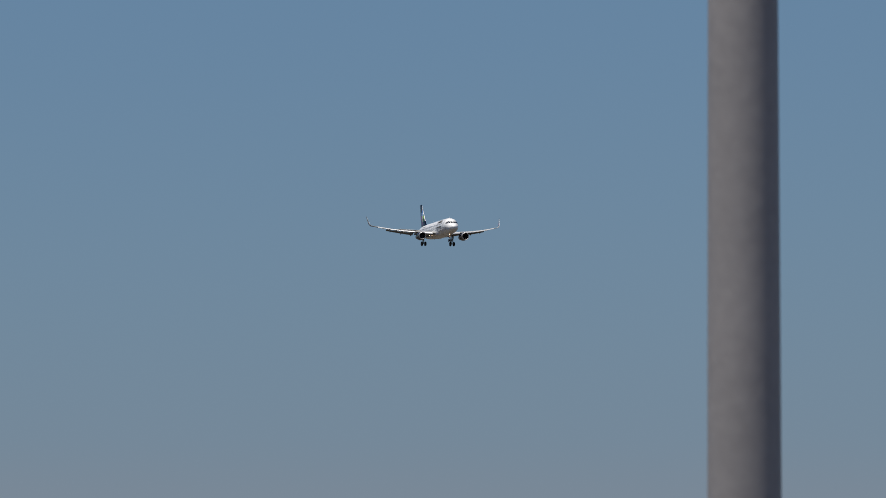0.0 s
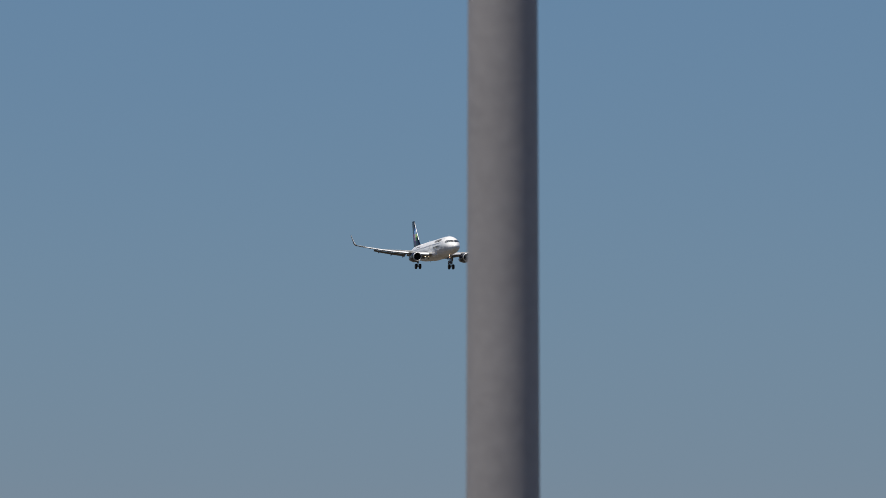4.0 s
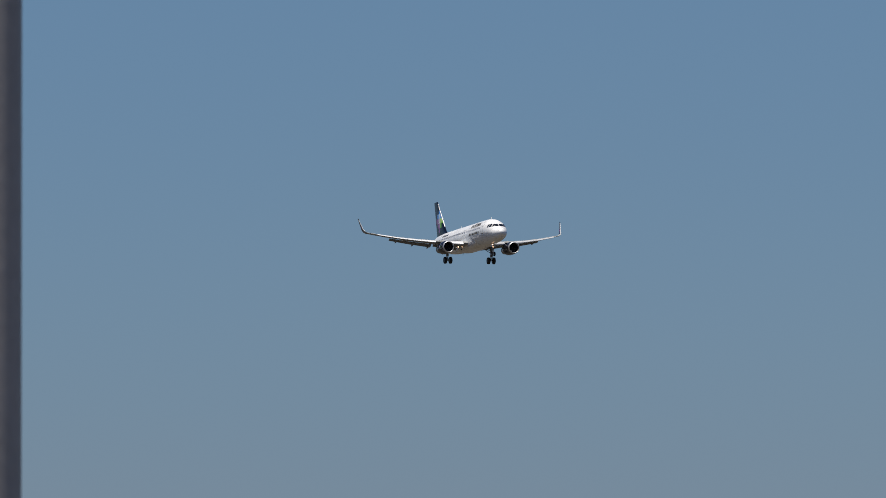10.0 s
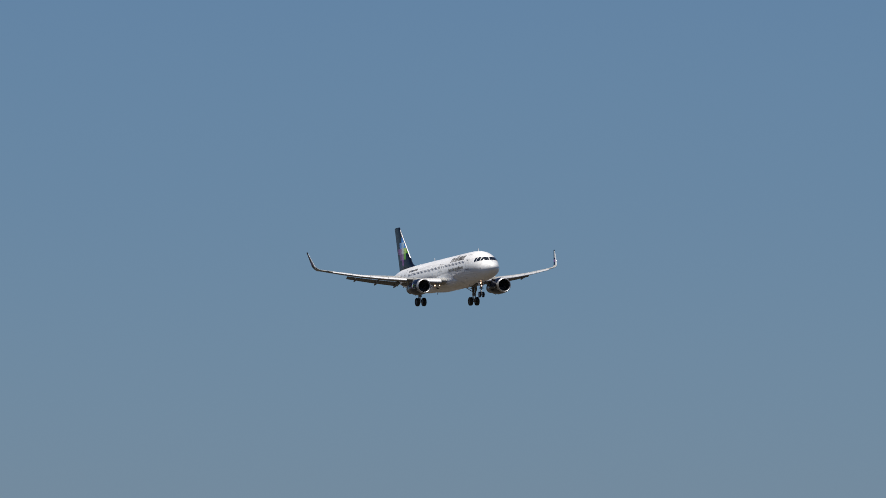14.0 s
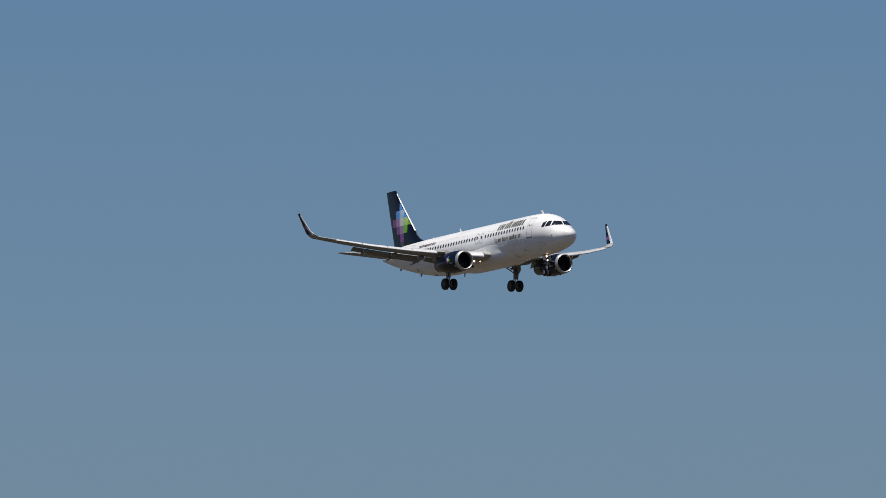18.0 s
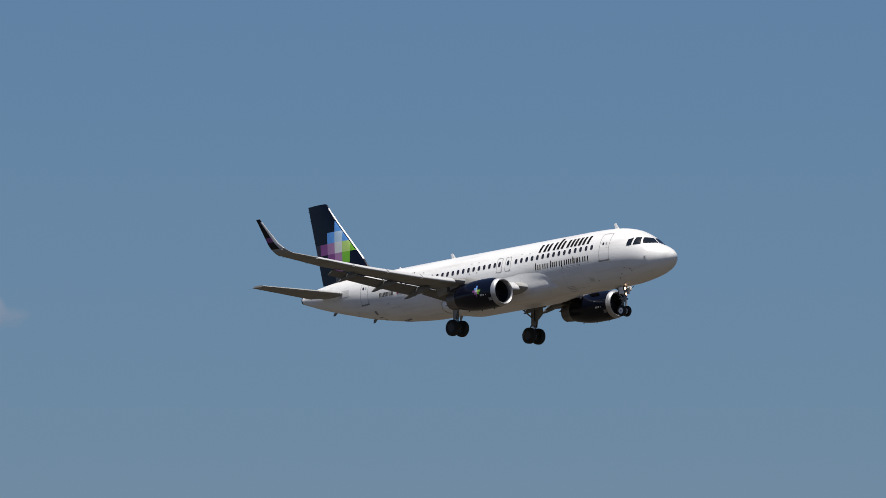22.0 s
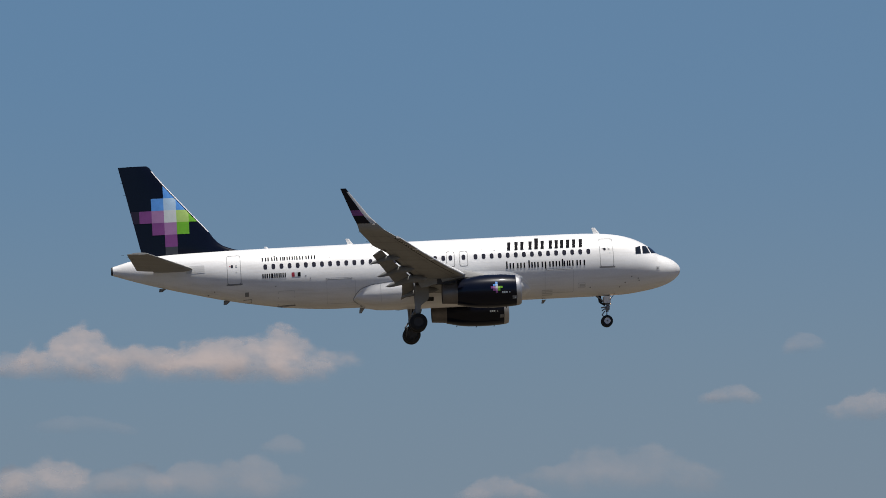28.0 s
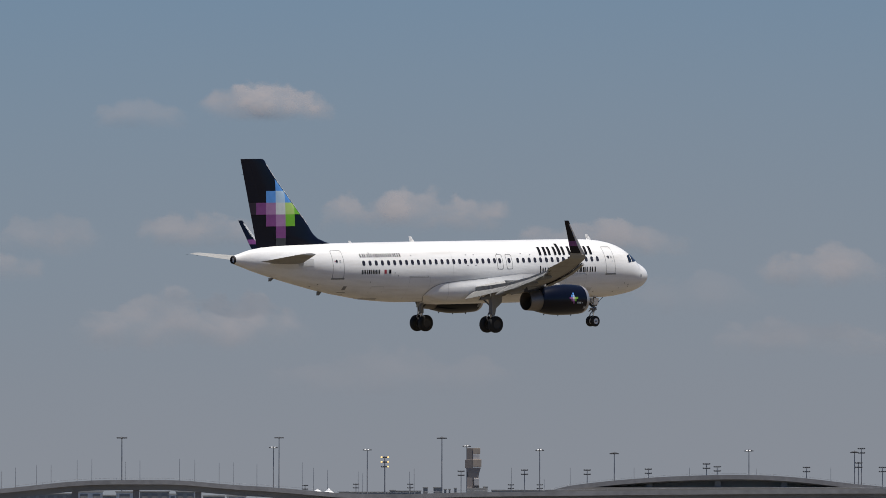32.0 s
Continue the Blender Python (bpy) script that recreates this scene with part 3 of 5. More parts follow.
            for j in range(3):
                ss, aa = s + ds * i / 2, radians(a + da * j / 2)
                r = curve(prof, ss) + 0.012
                row.append(bm.verts.new((18 - ss, side * 5.75 + side * r * math.cos(aa), curve(zc, ss) + r * math.sin(aa))))
            g.append(row)
        for i in range(2):
            for j in range(2):
                bm.faces.new((g[i][j], g[i + 1][j], g[i + 1][j + 1], g[i][j + 1]))
        bmesh.ops.recalc_face_normals(bm, faces=bm.faces)
        part(name, bm, mat, eng)
    q, da = 0.155, 8.2
    for ix, iy, mat in ((2, 4, BLUE), (1, 3, BLUE), (2, 3, PALEBLUE), (0, 2, PURPLE), (1, 2, LILAC), (2, 2, PALE), (3, 2, LIME), (4, 2, GREEN), (1, 1, PURPLE), (2, 1, LILAC), (3, 1, GREEN), (2, 0, PURPLE)):
        on_cowl(13.14 - ix * q, -14 + iy * da, mat, -q * 0.96, da * 0.94)
    for i in range(3):
        on_cowl(12.42 - i * 0.13, -15, PALE, -0.10, 6.5, "placard")
        on_cowl(12.42 - i * 0.13, 195, PALE, -0.10, -6.5, "placard")
    on_cowl(11.95, -14, PALE, -0.07, 4, "placard")
    on_cowl(11.95, 194, PALE, -0.07, -4, "placard")
    on_cowl(11.74, 218, STRUT, -0.32, -13, "placard")
    on_cowl(11.74, -38, STRUT, -0.32, 13, "placard")
    on_cowl(11.60, -36, PALE, -0.10, 6, "placard")
    for ss in (12.1, 13.3, 14.6):
        r = 1.07 if ss < 14 else 0.97
        part("drain", rod((18 - ss, side * 5.75, -1.93 - r), (18 - ss - 0.03, side * 5.75, -2.01 - r), 0.035, 0.025, 8), DARK, eng, "small drain stub")
    return eng


engine_r, engine_l = build_engine(-1), build_engine(1)

# fin: z, leading edge s, trailing edge s
FIN = [(1.6, 27.9), (2.12, 28.8), (2.3, 29.5), (2.55, 30.17), (3.0, 30.70), (3.42, 30.99), (4.83, 32.2), (7.74, 34.64), (7.95, 34.77), (8.06, 34.95)]


def fin_edges(z):
    return curve(FIN, z), 35.57 + (z - 2.28) * (36.85 - 35.57) / (8.06 - 2.28)


def fin_half(s, z):
    """Half thickness of the fin at station s and height z."""
    le, te = fin_edges(z)
    c = min(0.999, max(0.0, (s - le) / (te - le)))
    ch = min(te - le, 5.4)
    return 5 * 0.10 * ch * (0.2969 * math.sqrt(c) - 0.1260 * c - 0.3516 * c * c + 0.2843 * c ** 3 - 0.1030 * c ** 4)


def build_fin():
    def ring(z, c0, c1, grow=0.0):
        le, te = fin_edges(z)
        cs = [c0 + (c1 - c0) * (0.5 - 0.5 * math.cos(math.pi * i / 14)) for i in range(15)]
        pts = [(le + (te - le) * c) for c in cs]
        return [Vector((18 - s, fin_half(s, z) + grow, z)) for s in pts] + [Vector((18 - s, -fin_half(s, z) - grow, z)) for s in reversed(pts)]
    zs = [1.6, 2.0, 2.12, 2.3, 2.55, 2.8, 3.1, 3.42, 4, 4.83, 6, 7, 7.74, 7.95, 8.06]
    fin = part("tail_fin", loft([ring(z, 0.0, 0.70) for z in zs]), NAVY, plane, "navy tail fin with coloured squares", True)
    part("rudder", loft([ring(z, 0.69, 0.998, -0.004) for z in [2.0, 3, 4, 5, 6, 7, 7.95, 8.05]]), NAVY, fin, "navy rudder", True)
    edge = []
    for z in station(3.5, 7.7, 28):
        le, te = fin_edges(z)
        edge.append([Vector((18 - s, y, z)) for s, y in ((le - 0.010, 0.0), (le + 0.03, fin_half(le + 0.03, z) + 0.014), (le + 0.065, fin_half(le + 0.065, z) + 0.008), (le + 0.065, -fin_half(le + 0.065, z) - 0.008), (le + 0.03, -fin_half(le + 0.03, z) - 0.014))])
    part("leading_edge", loft(edge), EDGE, fin, "bare metal leading edge", True)
    # squares, 0.81 m each
    q = 0.81
    sq = [(2, 4, BLUE), (1, 3, BLUE), (2, 3, PALEBLUE), (3, 3, BLUE), (0, 2, PURPLE), (1, 2, LILAC), (2, 2, PALE), (3, 2, LIME), (4, 2, GREEN),
          (1, 1, PURPLE), (2, 1, LILAC), (3, 1, GREEN), (2, 0, PURPLE), (2, -1, SLATE), (-1, 2, PLUM)]
    for side in (-1, 1):
        for ix, iz, mat in sq:
            s0, s1 = 35.58 - ix * q, 35.58 - (ix + 1) * q
            z0, z1 = 2.62 + iz * q, 2.62 + (iz + 1) * q
            if iz == -1:
                z0 = 2.1
            if ix == -1:
                s0 = 36.2
            n = 10
            bm = bmesh.new()
            g = []
            for j in range(n + 1):
                z = z0 + (z1 - z0) * j / n
                le, te = fin_edges(z)
                a, b = min(s0, te - 0.02), max(s1, le + 0.14)
                if b > a:
                    b = a
                g.append([bm.verts.new((18 - (a + (b - a) * i / 4), side * (fin_half(a + (b - a) * i / 4, z) + 0.012), z)) for i in range(5)])
            for j in range(n):
                for i in range(4):
                    f = (g[j][i], g[j][i + 1], g[j + 1][i + 1], g[j + 1][i])
                    bm.faces.new(f if side < 0 else f[::-1])
            bmesh.ops.dissolve_degenerate(bm, dist=1e-4, edges=bm.edges)
            part("decal_square", bm, mat, fin)
    return fin


fin = build_fin()


def build_stab(side):
    def st(y):
        u = (y - 0.6) / 5.62
        return side * y, 0.92 + u * 0.62, 31.95 + u * 3.35, 3.95 - u * 2.6
    rr = [foil(*st(y), 0.10, -1.0, x1=0.72) for y in (0.6, 1.5, 2.5, 4, 5.2, 6.0, 6.22)]
    s = part("tailplane", loft(rr), WING, plane, "grey horizontal stabiliser", True)
    part("elevator", loft([foil(*st(y), 0.10, -1.0, x0=0.725, x1=0.998) for y in (0.95, 2.5, 4, 5.2, 6.1)]), WING, s, "grey elevator", True)
    # plate on the hull at the root
    part("root_plate", hull_patch([(31.5, 0.66), (32.7, 0.66), (32.7, 1.16), (31.5, 1.16)], side, 0.01), FAINT, s)
    return s


stab_r, stab_l = build_stab(-1), build_stab(1)


def wheel(at, r, w, parent, side):
    t = part("wheel", spin([(-w / 2, r * 0.55), (-w / 2, r * 0.86), (-w * 0.36, r * 0.975), (-w * 0.12, r), (w * 0.12, r), (w * 0.36, r * 0.975), (w / 2, r * 0.86), (w / 2, r * 0.55)], 36, at, "y", False), TYRE, parent, "black rubber tyre", True)
    for k in (-1, 1):
        part("hub", spin([(k * w * 0.40, 0.001), (k * w * 0.42, r * 0.18), (k * w * 0.36, r * 0.22), (k * w * 0.44, r * 0.46), (k * w * 0.51, r * 0.54), (k * w * 0.45, r * 0.56)], 24, at, "y"), HUB if r < 0.5 else DULLHUB, t, "grey alloy hub" if r < 0.5 else "dark main wheel hub", True)
    return t


def build_main_gear(side):
    x, y, za = 18 - 17.80, side * 3.83, -3.59
    leg = part("main_gear", merge(rod((x - 0.1, y, -0.9), (x, y, -2.55), 0.15), rod((x, y, -2.5), (x, y, -2.9), 0.17)), STRUT, plane, "grey main landing gear leg", True)
    part("oleo", rod((x, y, -2.85), (x, y, za + 0.02), 0.095), OLEO, leg, "chrome sliding tube", True)
    part("axle", rod((x, y - 0.62, za), (x, y + 0.62, za), 0.09), STRUT, leg, "", True)
    part("side_stay", merge(rod((x, y, -2.35), (x, y - side * 1.7, -1.35), 0.055), rod((x, y, -1.9), (x, y - side * 1.0, -1.7), 0.035)), STRUT, leg, "", True)
    part("torque_link", merge(rod((x - 0.17, y, -2.75), (x - 0.42, y, -3.12), 0.05), rod((x - 0.42, y, -3.12), (x - 0.14, y, -3.46), 0.05)), STRUT, leg, "", True)
    door = [(0.80, -1.0), (0.78, -1.95), (0.72, -2.12), (0.26, -2.45), (0.10, -2.98), (-0.11, -3.03), (-0.13, -2.45), (-0.13, -1.0)]
    lean = lambda z: y + side * (0.20 + (-1.0 - z) * 0.03)
    part("gear_door", loft([[(x + a, lean(b) + o, b) for a, b in door] for o in (-0.025, 0.025)]), WING, leg, "pale gear door on the leg")
    part("hose", rod((x + 0.16, y, -1.6), (x + 0.13, y, -3.4), 0.022, n=8), DARK, leg)
    for k in (-0.46, 0.46):
        wheel((x, y + k, za), 0.585, 0.42, leg, side)
    return leg


main_r, main_l = build_main_gear(-1), build_main_gear(1)


def build_nose_gear():
    x, za = 18 - 5.06, -3.68
    leg = part("nose_gear", rod((x + 0.25, 0, -1.7), (x + 0.04, 0, -3.05), 0.10), STRUT, plane, "grey nose landing gear leg", True)
    part("oleo", rod((x + 0.05, 0, -3.0), (x, 0, za), 0.06), OLEO, leg, "", True)
    part("axle", rod((x, -0.4, za), (x, 0.4, za), 0.06), STRUT, leg, "", True)
    part("drag_stay", merge(rod((x + 0.1, 0.12, -2.6), (x - 0.62, 0.15, -1.95), 0.045), rod((x + 0.1, -0.12, -2.6), (x - 0.62, -0.15, -1.95), 0.045)), STRUT, leg, "", True)
    part("torque_link", merge(rod((x - 0.1, 0, -3.0), (x - 0.3, 0, -3.25), 0.035), rod((x - 0.3, 0, -3.25), (x - 0.06, 0, -3.5), 0.035)), STRUT, leg, "", True)
    for k in (-1, 1):
        part("gear_door", box(0.46, 0.04, 0.46, (x + 0.07, k * 0.30, -2.26), 0.015, Matrix.Rotation(radians(-k * 8), 4, "X")), WHITE, leg, "white nose gear door")
        wheel((x, k * 0.25, za), 0.385, 0.23, leg, k)
    part("actuator", merge(rod((x - 0.42, 0, -1.95), (x - 0.36, 0, -2.42), 0.11), rod((x - 0.38, 0, -2.40), (x - 0.05, 0, -2.62), 0.07)), DARK, leg, "dark retraction jack", True)
    part("bracket", merge(rod((x - 0.34, -0.1, -2.78), (x + 0.24, -0.1, -2.70), 0.05), rod((x - 0.30, 0.08, -2.98), (x + 0.2, 0.08, -2.66), 0.035)), STRUT, leg, "", True)
    for k in (-1, 1):
        part("door_link", rod((x + 0.26, k * 0.32, -2.30), hull(5.06 - 0.55, -1.90, k, 0.03), 0.018, n=8), DARK, leg, "thin dark door link")
    part("steering_collar", merge(rod((x + 0.09, 0, -2.72), (x + 0.06, 0, -2.92), 0.16), rod((x + 0.08, -0.3, -2.82), (x + 0.08, 0.3, -2.82), 0.06)), STRUT, leg, "", True)
    for z, yy, r in ((-2.14, -0.15, 0.105), (-2.52, -0.06, 0.085)):
        part("lamp_housing", spin([(-0.12, r * 0.4), (0.0, r * 1.1), (0.03, r * 1.1)], 16, (x + 0.27, yy, z)), STRUT, leg, "", True)
        part("lamp_glass", spin([(0.032, r), (0.06, 0.0001)], 16, (x + 0.27, yy, z)), LAMP, leg, "lit landing lamp")
    return leg


nose_gear = build_nose_gear()
for s, y, z, r in ((13.6, -3.30, -1.72, 0.10), (13.62, -2.62, -1.72, 0.06)):
    lamp = part("landing_light", spin([(-0.2, r * 0.4), (-0.02, r * 1.15), (0.0, r * 1.15)], 16, (18 - s, y, z)), STRUT, plane, "", True)
    part("lamp_glass", spin([(0.002, r), (0.04, 0.0001)], 16, (18 - s, y, z)), LAMP, lamp, "lit landing lamp")

# cabin windows, in one row on each side
WZ = 0.81
for side in (-1, 1):
    row = [6.2 + 0.533 * i for i in range(41)]
    for s in row:
        if abs(s - 14.46) < 0.3 or abs(s - 15.32) < 0.3 or abs(s - 13.9) < 0.2:
            continue
        part("window", hull_disc(s, WZ, 0.25, 0.36, 0.11, side, 0.01), GLASS, plane)
    for s in (14.46, 15.32):
        part("window", hull_disc(s, WZ, 0.25, 0.36, 0.11, side, 0.01), GLASS, plane)
        part("exit_outline", hull_ring(s, WZ - 0.08, 0.56, 1.05, 0.12, side, 0.035), SEAL, plane, "grey outline of the overwing exit")
    for s, z in ((5.0, 0.70), (29.58, 0.75)):
        door = part("door_outline", hull_ring(s, z, 0.92, 1.95, 0.12, side, 0.04), LINE, plane, "grey outline of the cabin door")
        part("door_sill", hull_patch([(s - 0.52, z - 1.03), (s + 0.52, z - 1.03), (s + 0.52, z - 0.93), (s - 0.52, z - 0.93)], side, 0.02), SEAL, door, "worn metal door sill")
        part("door_window", hull_disc(s + 0.12, z + 0.22, 0.17, 0.2, 0.08, side, 0.012), GLASS, door)
        part("door_handle", hull_patch([(s - 0.22, z + 0.14), (s - 0.10, z + 0.14), (s - 0.10, z + 0.3), (s - 0.22, z + 0.3)], side, 0.012), LINE, door)
    # flight deck windows
    part("cockpit_window", hull_patch([(2.68, 0.54), (3.06, 0.52), (3.03, 0.96), (2.70, 1.07)], side, 0.03, 12, 12), COCKPIT, plane, "dark flight deck side window")
    part("cockpit_window", hull_patch([(2.06, 0.57), (2.57, 0.54), (2.56, 1.07), (2.27, 1.07)], side, 0.03, 16, 14), COCKPIT, plane, "dark flight deck side window")
    part("windscreen", hull_patch([(1.45, 0.63), (1.96, 0.57), (2.17, 1.06), (1.86, 1.00)], side, 0.03, 18, 16), COCKPIT, plane, "dark flight deck windscreen")


def bars(side, s0, z0, widths, height, gap, slant=0.0, tall=(), low=(), stroke=0.09):
    """A row of plain upright bars that stands in for lettering, two to each wide sign."""
    s = s0
    way = -1 if side < 0 else 1
    k = slant if side < 0 else -slant
    for i, w in enumerate(widths):
        h = height * (1.36 if i in tall else 1.0)
        d = height * (0.3 if i in low else 0.0)
        strokes = [(0, w, -d, h)] if w < stroke * 2.2 else [(0, stroke, -d, h), (w - stroke, w, 0, height)]
        if w > stroke * 4.6:
            strokes.insert(1, ((w - stroke) / 2, (w + stroke) / 2, 0, height))
        for u0, u1, v0, v1 in strokes:
            p, q = s + way * u0, s + way * u1
            part("letter_bar", hull_patch([(p - k * v0, z0 + v0), (q - k * v0, z0 + v0), (q - k * v1, z0 + v1), (p - k * v1, z0 + v1)], side, 0.018, 1, 10), MARK, plane)
        s += way * (w + gap)


for side in (-1, 1):
    bars(side, 11.55 if side < 0 else 6.50, 1.13, (0.70, 0.76, 0.24, 0.76, 0.58, 0.24, 0.66), 0.58, 0.17, 0.12, (2,), (), 0.22)
    bars(side, 11.68 if side < 0 else 6.40, -0.10, (0.32, 0.385, 0.32, 0.001, 0.47, 0.385, 0.385, 0.11, 0.30, 0.215, 0.235, 0.385, 0.365), 0.36, 0.112, 0, (0, 4, 9), (6,), 0.095)
    bars(side, 27.72 if side < 0 else 24.2, 1.20, (0.30, 0.33, 0.08, 0.32, 0.20, 0.08, 0.26, 0.06, 0.28, 0.33, 0.48), 0.25, 0.08, 0, (2,), (), 0.085)
    bars(side, 27.74 if side < 0 else 26.2, 0.05, (0.22, 0.24, 0.14, 0.22, 0.20, 0.22), 0.30, 0.06, 0, (), (), 0.08)
    for i, m in enumerate((RED, PALE, MARK)):
        s = 25.82 - i * 0.2
        part("flag_stripe", hull_patch([(s, 0.06), (s - 0.19, 0.06), (s - 0.19, 0.34), (s, 0.34)], side, 0.014, 1, 2), m, plane)

# panels, hatches and placards on the hull
for side in (-1, 1):
    for s0, s1, z in ((21.85, 23.6, -0.20), (7.33, 9.05, -0.27)):
        part("step_line", hull_patch([(s0, z - 0.05), (s1, z - 0.05), (s1, z + 0.05), (s0, z + 0.05)], side, 0.012, 4, 1), LINE, plane)
        part("step_mark", hull_patch([(s0 + 0.05, z - 0.03), (s1 - 0.05, z - 0.03), (s1 - 0.05, z + 0.03), (s0 + 0.05, z + 0.03)], side, 0.016, 4, 1), WHITE, plane)
    part("hatch_outline", hull_ring(26.2, -1.25, 1.1, 0.9, 0.08, side, 0.03), FAINT, plane, "faint outline of a cargo hatch")
    part("hatch_sill", hull_patch([(25.62, -1.72), (26.8, -1.72), (26.8, -1.66), (25.62, -1.66)], side, 0.016, 4, 1), SEAL, plane)
    part("vent", hull_patch([(28.66, -1.02), (28.92, -1.02), (28.92, -0.76), (28.66, -0.76)], side, 0.012, 1, 2), SEAL, plane, "dark outflow vent")
    part("hatch_outline", hull_ring(28.74, -1.28, 0.55, 0.20, 0.03, side, 0.03), SEAL, plane, "grey outline of a service hatch")
    part("hatch_outline", hull_ring(6.72, -1.35, 0.5, 0.30, 0.05, side, 0.025), FAINT, plane, "grey outline of a service hatch")
    part("hatch_outline", hull_ring(22.6, -1.0, 1.9, 1.5, 0.1, side, 0.02), FAINT, plane, "faint outline of a cargo door")
    part("hatch_outline", hull_ring(8.2, -1.0, 1.9, 1.45, 0.1, side, 0.02), FAINT, plane, "faint outline of a cargo door")
    part("probe_plate", hull_patch([(1.49, -0.59), (1.75, -0.59), (1.75, -0.33), (1.49, -0.33)], side, 0.008, 2, 2), FAINT, plane)
    part("probe_plate", hull_patch([(1.56, -0.53), (1.68, -0.53), (1.68, -0.39), (1.56, -0.39)], side, 0.012, 2, 2), SEAL, plane)
    for s0, z0 in ((3.4, -0.95), (4.2, -1.55), (2.9, -1.2), (30.9, -0.6), (31.3, -0.75), (24.6, -0.1), (11.2, -1.2), (3.83, -1.31), (2.96, -1.07), (6.15, -1.5), (12.4, 1.2), (24.9, 0.1), (26.9, -0.5)):
        part("port", hull_disc(s0, z0, 0.09, 0.07, 0.03, side, 0.012), SEAL, plane)
    for k in range(4):
        z0 = -1.58 - k * 0.09
        part("vent_slat", hull_patch([(8.65, z0), (9.35, z0), (9.35, z0 + 0.05), (8.65, z0 + 0.05)], side, 0.012, 3, 1), FAINT, plane)
    part("hatch_plate", hull_patch([(6.5, -1.44), (6.86, -1.44), (6.86, -1.28), (6.5, -1.28)], side, 0.012, 2, 2), FAINT, plane)
    for s0, z0, m in ((5.22, 0.93, SEAL), (4.74, 0.62, PALE), (4.86, 0.98, PALE), (29.35, 0.92, PALE), (29.8, 0.95, RED), (29.4, 0.55, PALE)):
        part("door_placard", hull_patch([(s0, z0), (s0 + 0.07, z0), (s0 + 0.07, z0 + 0.06), (s0, z0 + 0.06)], side, 0.014, 1, 1), m, plane)
    for s0 in (15.4, 13.2, 23.2):
        part("wing_mark", hull_patch([(s0, 1.25), (s0 + 0.09, 1.25), (s0 + 0.09, 1.31), (s0, 1.31)], side, 0.012, 1, 1), SEAL, plane)
    for ds, dz in ((-0.36, -0.32), (0.36, -0.32), (-0.36, 0.42), (0.36, 0.42)):
        part("corner_mark", hull_patch([(17.93 + ds - 0.06, WZ + dz), (17.93 + ds + 0.06, WZ + dz), (17.93 + ds + 0.06, WZ + dz + 0.05), (17.93 + ds - 0.06, WZ + dz + 0.05)], side, 0.012, 1, 1), SEAL, plane)
    for s0 in (11.0, 19.6):
        part("skin_joint", hull_patch([(s0, -0.15), (s0 + 0.025, -0.15), (s0 + 0.025, 2.1), (s0, 2.1)], side, 0.006, 1, 14), FAINT, plane)

# aerials and small fittings
def blade(s, z, h, ch, sweep, name, mat, y=0.0):
    rr = []
    for u in (0, 0.5, 1):
        c0 = ch * (1 - 0.55 * u)
        rr.append([(18 - (s + sweep * u + c0 * q), y + w * (1 - 0.4 * u), z + h * u) for q, w in ((0, 0), (0.3, 0.03), (1, 0.004), (0.3, -0.03))])
    part(name, loft(rr), mat, plane, "white blade aerial", False)


blade(5.08, 2.0, 0.58, 0.5, 0.44, "aerial", WHITE)
blade(21.4, 2.05, 0.57, 0.5, 0.45, "aerial", WHITE)
blade(27.0, 2.05, 0.3, 0.35, 0.3, "aerial", WHITE)
blade(21.0, -2.0, -0.37, 0.36, 0.26, "aerial", WING)
blade(9.0, -2.05, -0.25, 0.3, 0.2, "aerial", WING)
blade(29.8, -1.1, -0.28, 0.5, 0.3, "drain_mast", FLAP)
blade(34.0, -0.12, -0.22, 0.5, 0.3, "drain_mast", FLAP)
part("satellite_dome", spin([(-0.5, 0.02), (-0.3, 0.12), (0.2, 0.14), (0.5, 0.02)], 16, (18 - 16.6, 0, 2.03)), WHITE, plane, "", True)
part("beacon", spin([(-0.12, 0.02), (0, 0.09), (0.12, 0.02)], 12, (18 - 14.0, 0, 2.08)), DARK, plane, "", True)


def wick(parent, s, y, z, up=0.0):
    part("static_wick", rod((18 - s, y, z), (18 - s - 0.15, y, z + up), 0.009, 0.006, 6), MARK, parent)


for side, wing in ((-1, wing_r), (1, wing_l)):
    for y in (13.8, 14.8, 15.7, 16.5):
        _, z, s, ch, _ = wing_at(y)
        wick(wing, s + ch * 0.99, side * y, z + 0.01)
for side, tail in ((-1, stab_r), (1, stab_l)):
    for y in (4.6, 5.3, 6.0):
        wick(tail, 35.9 + (y - 4.6) * 0.46 + 0.28, side * y, 0.92 + (y - 0.6) / 5.62 * 0.62)
for z in (6.2, 7.0, 7.7):
    wick(fin, fin_edges(z)[1] - 0.02, 0.0, z)

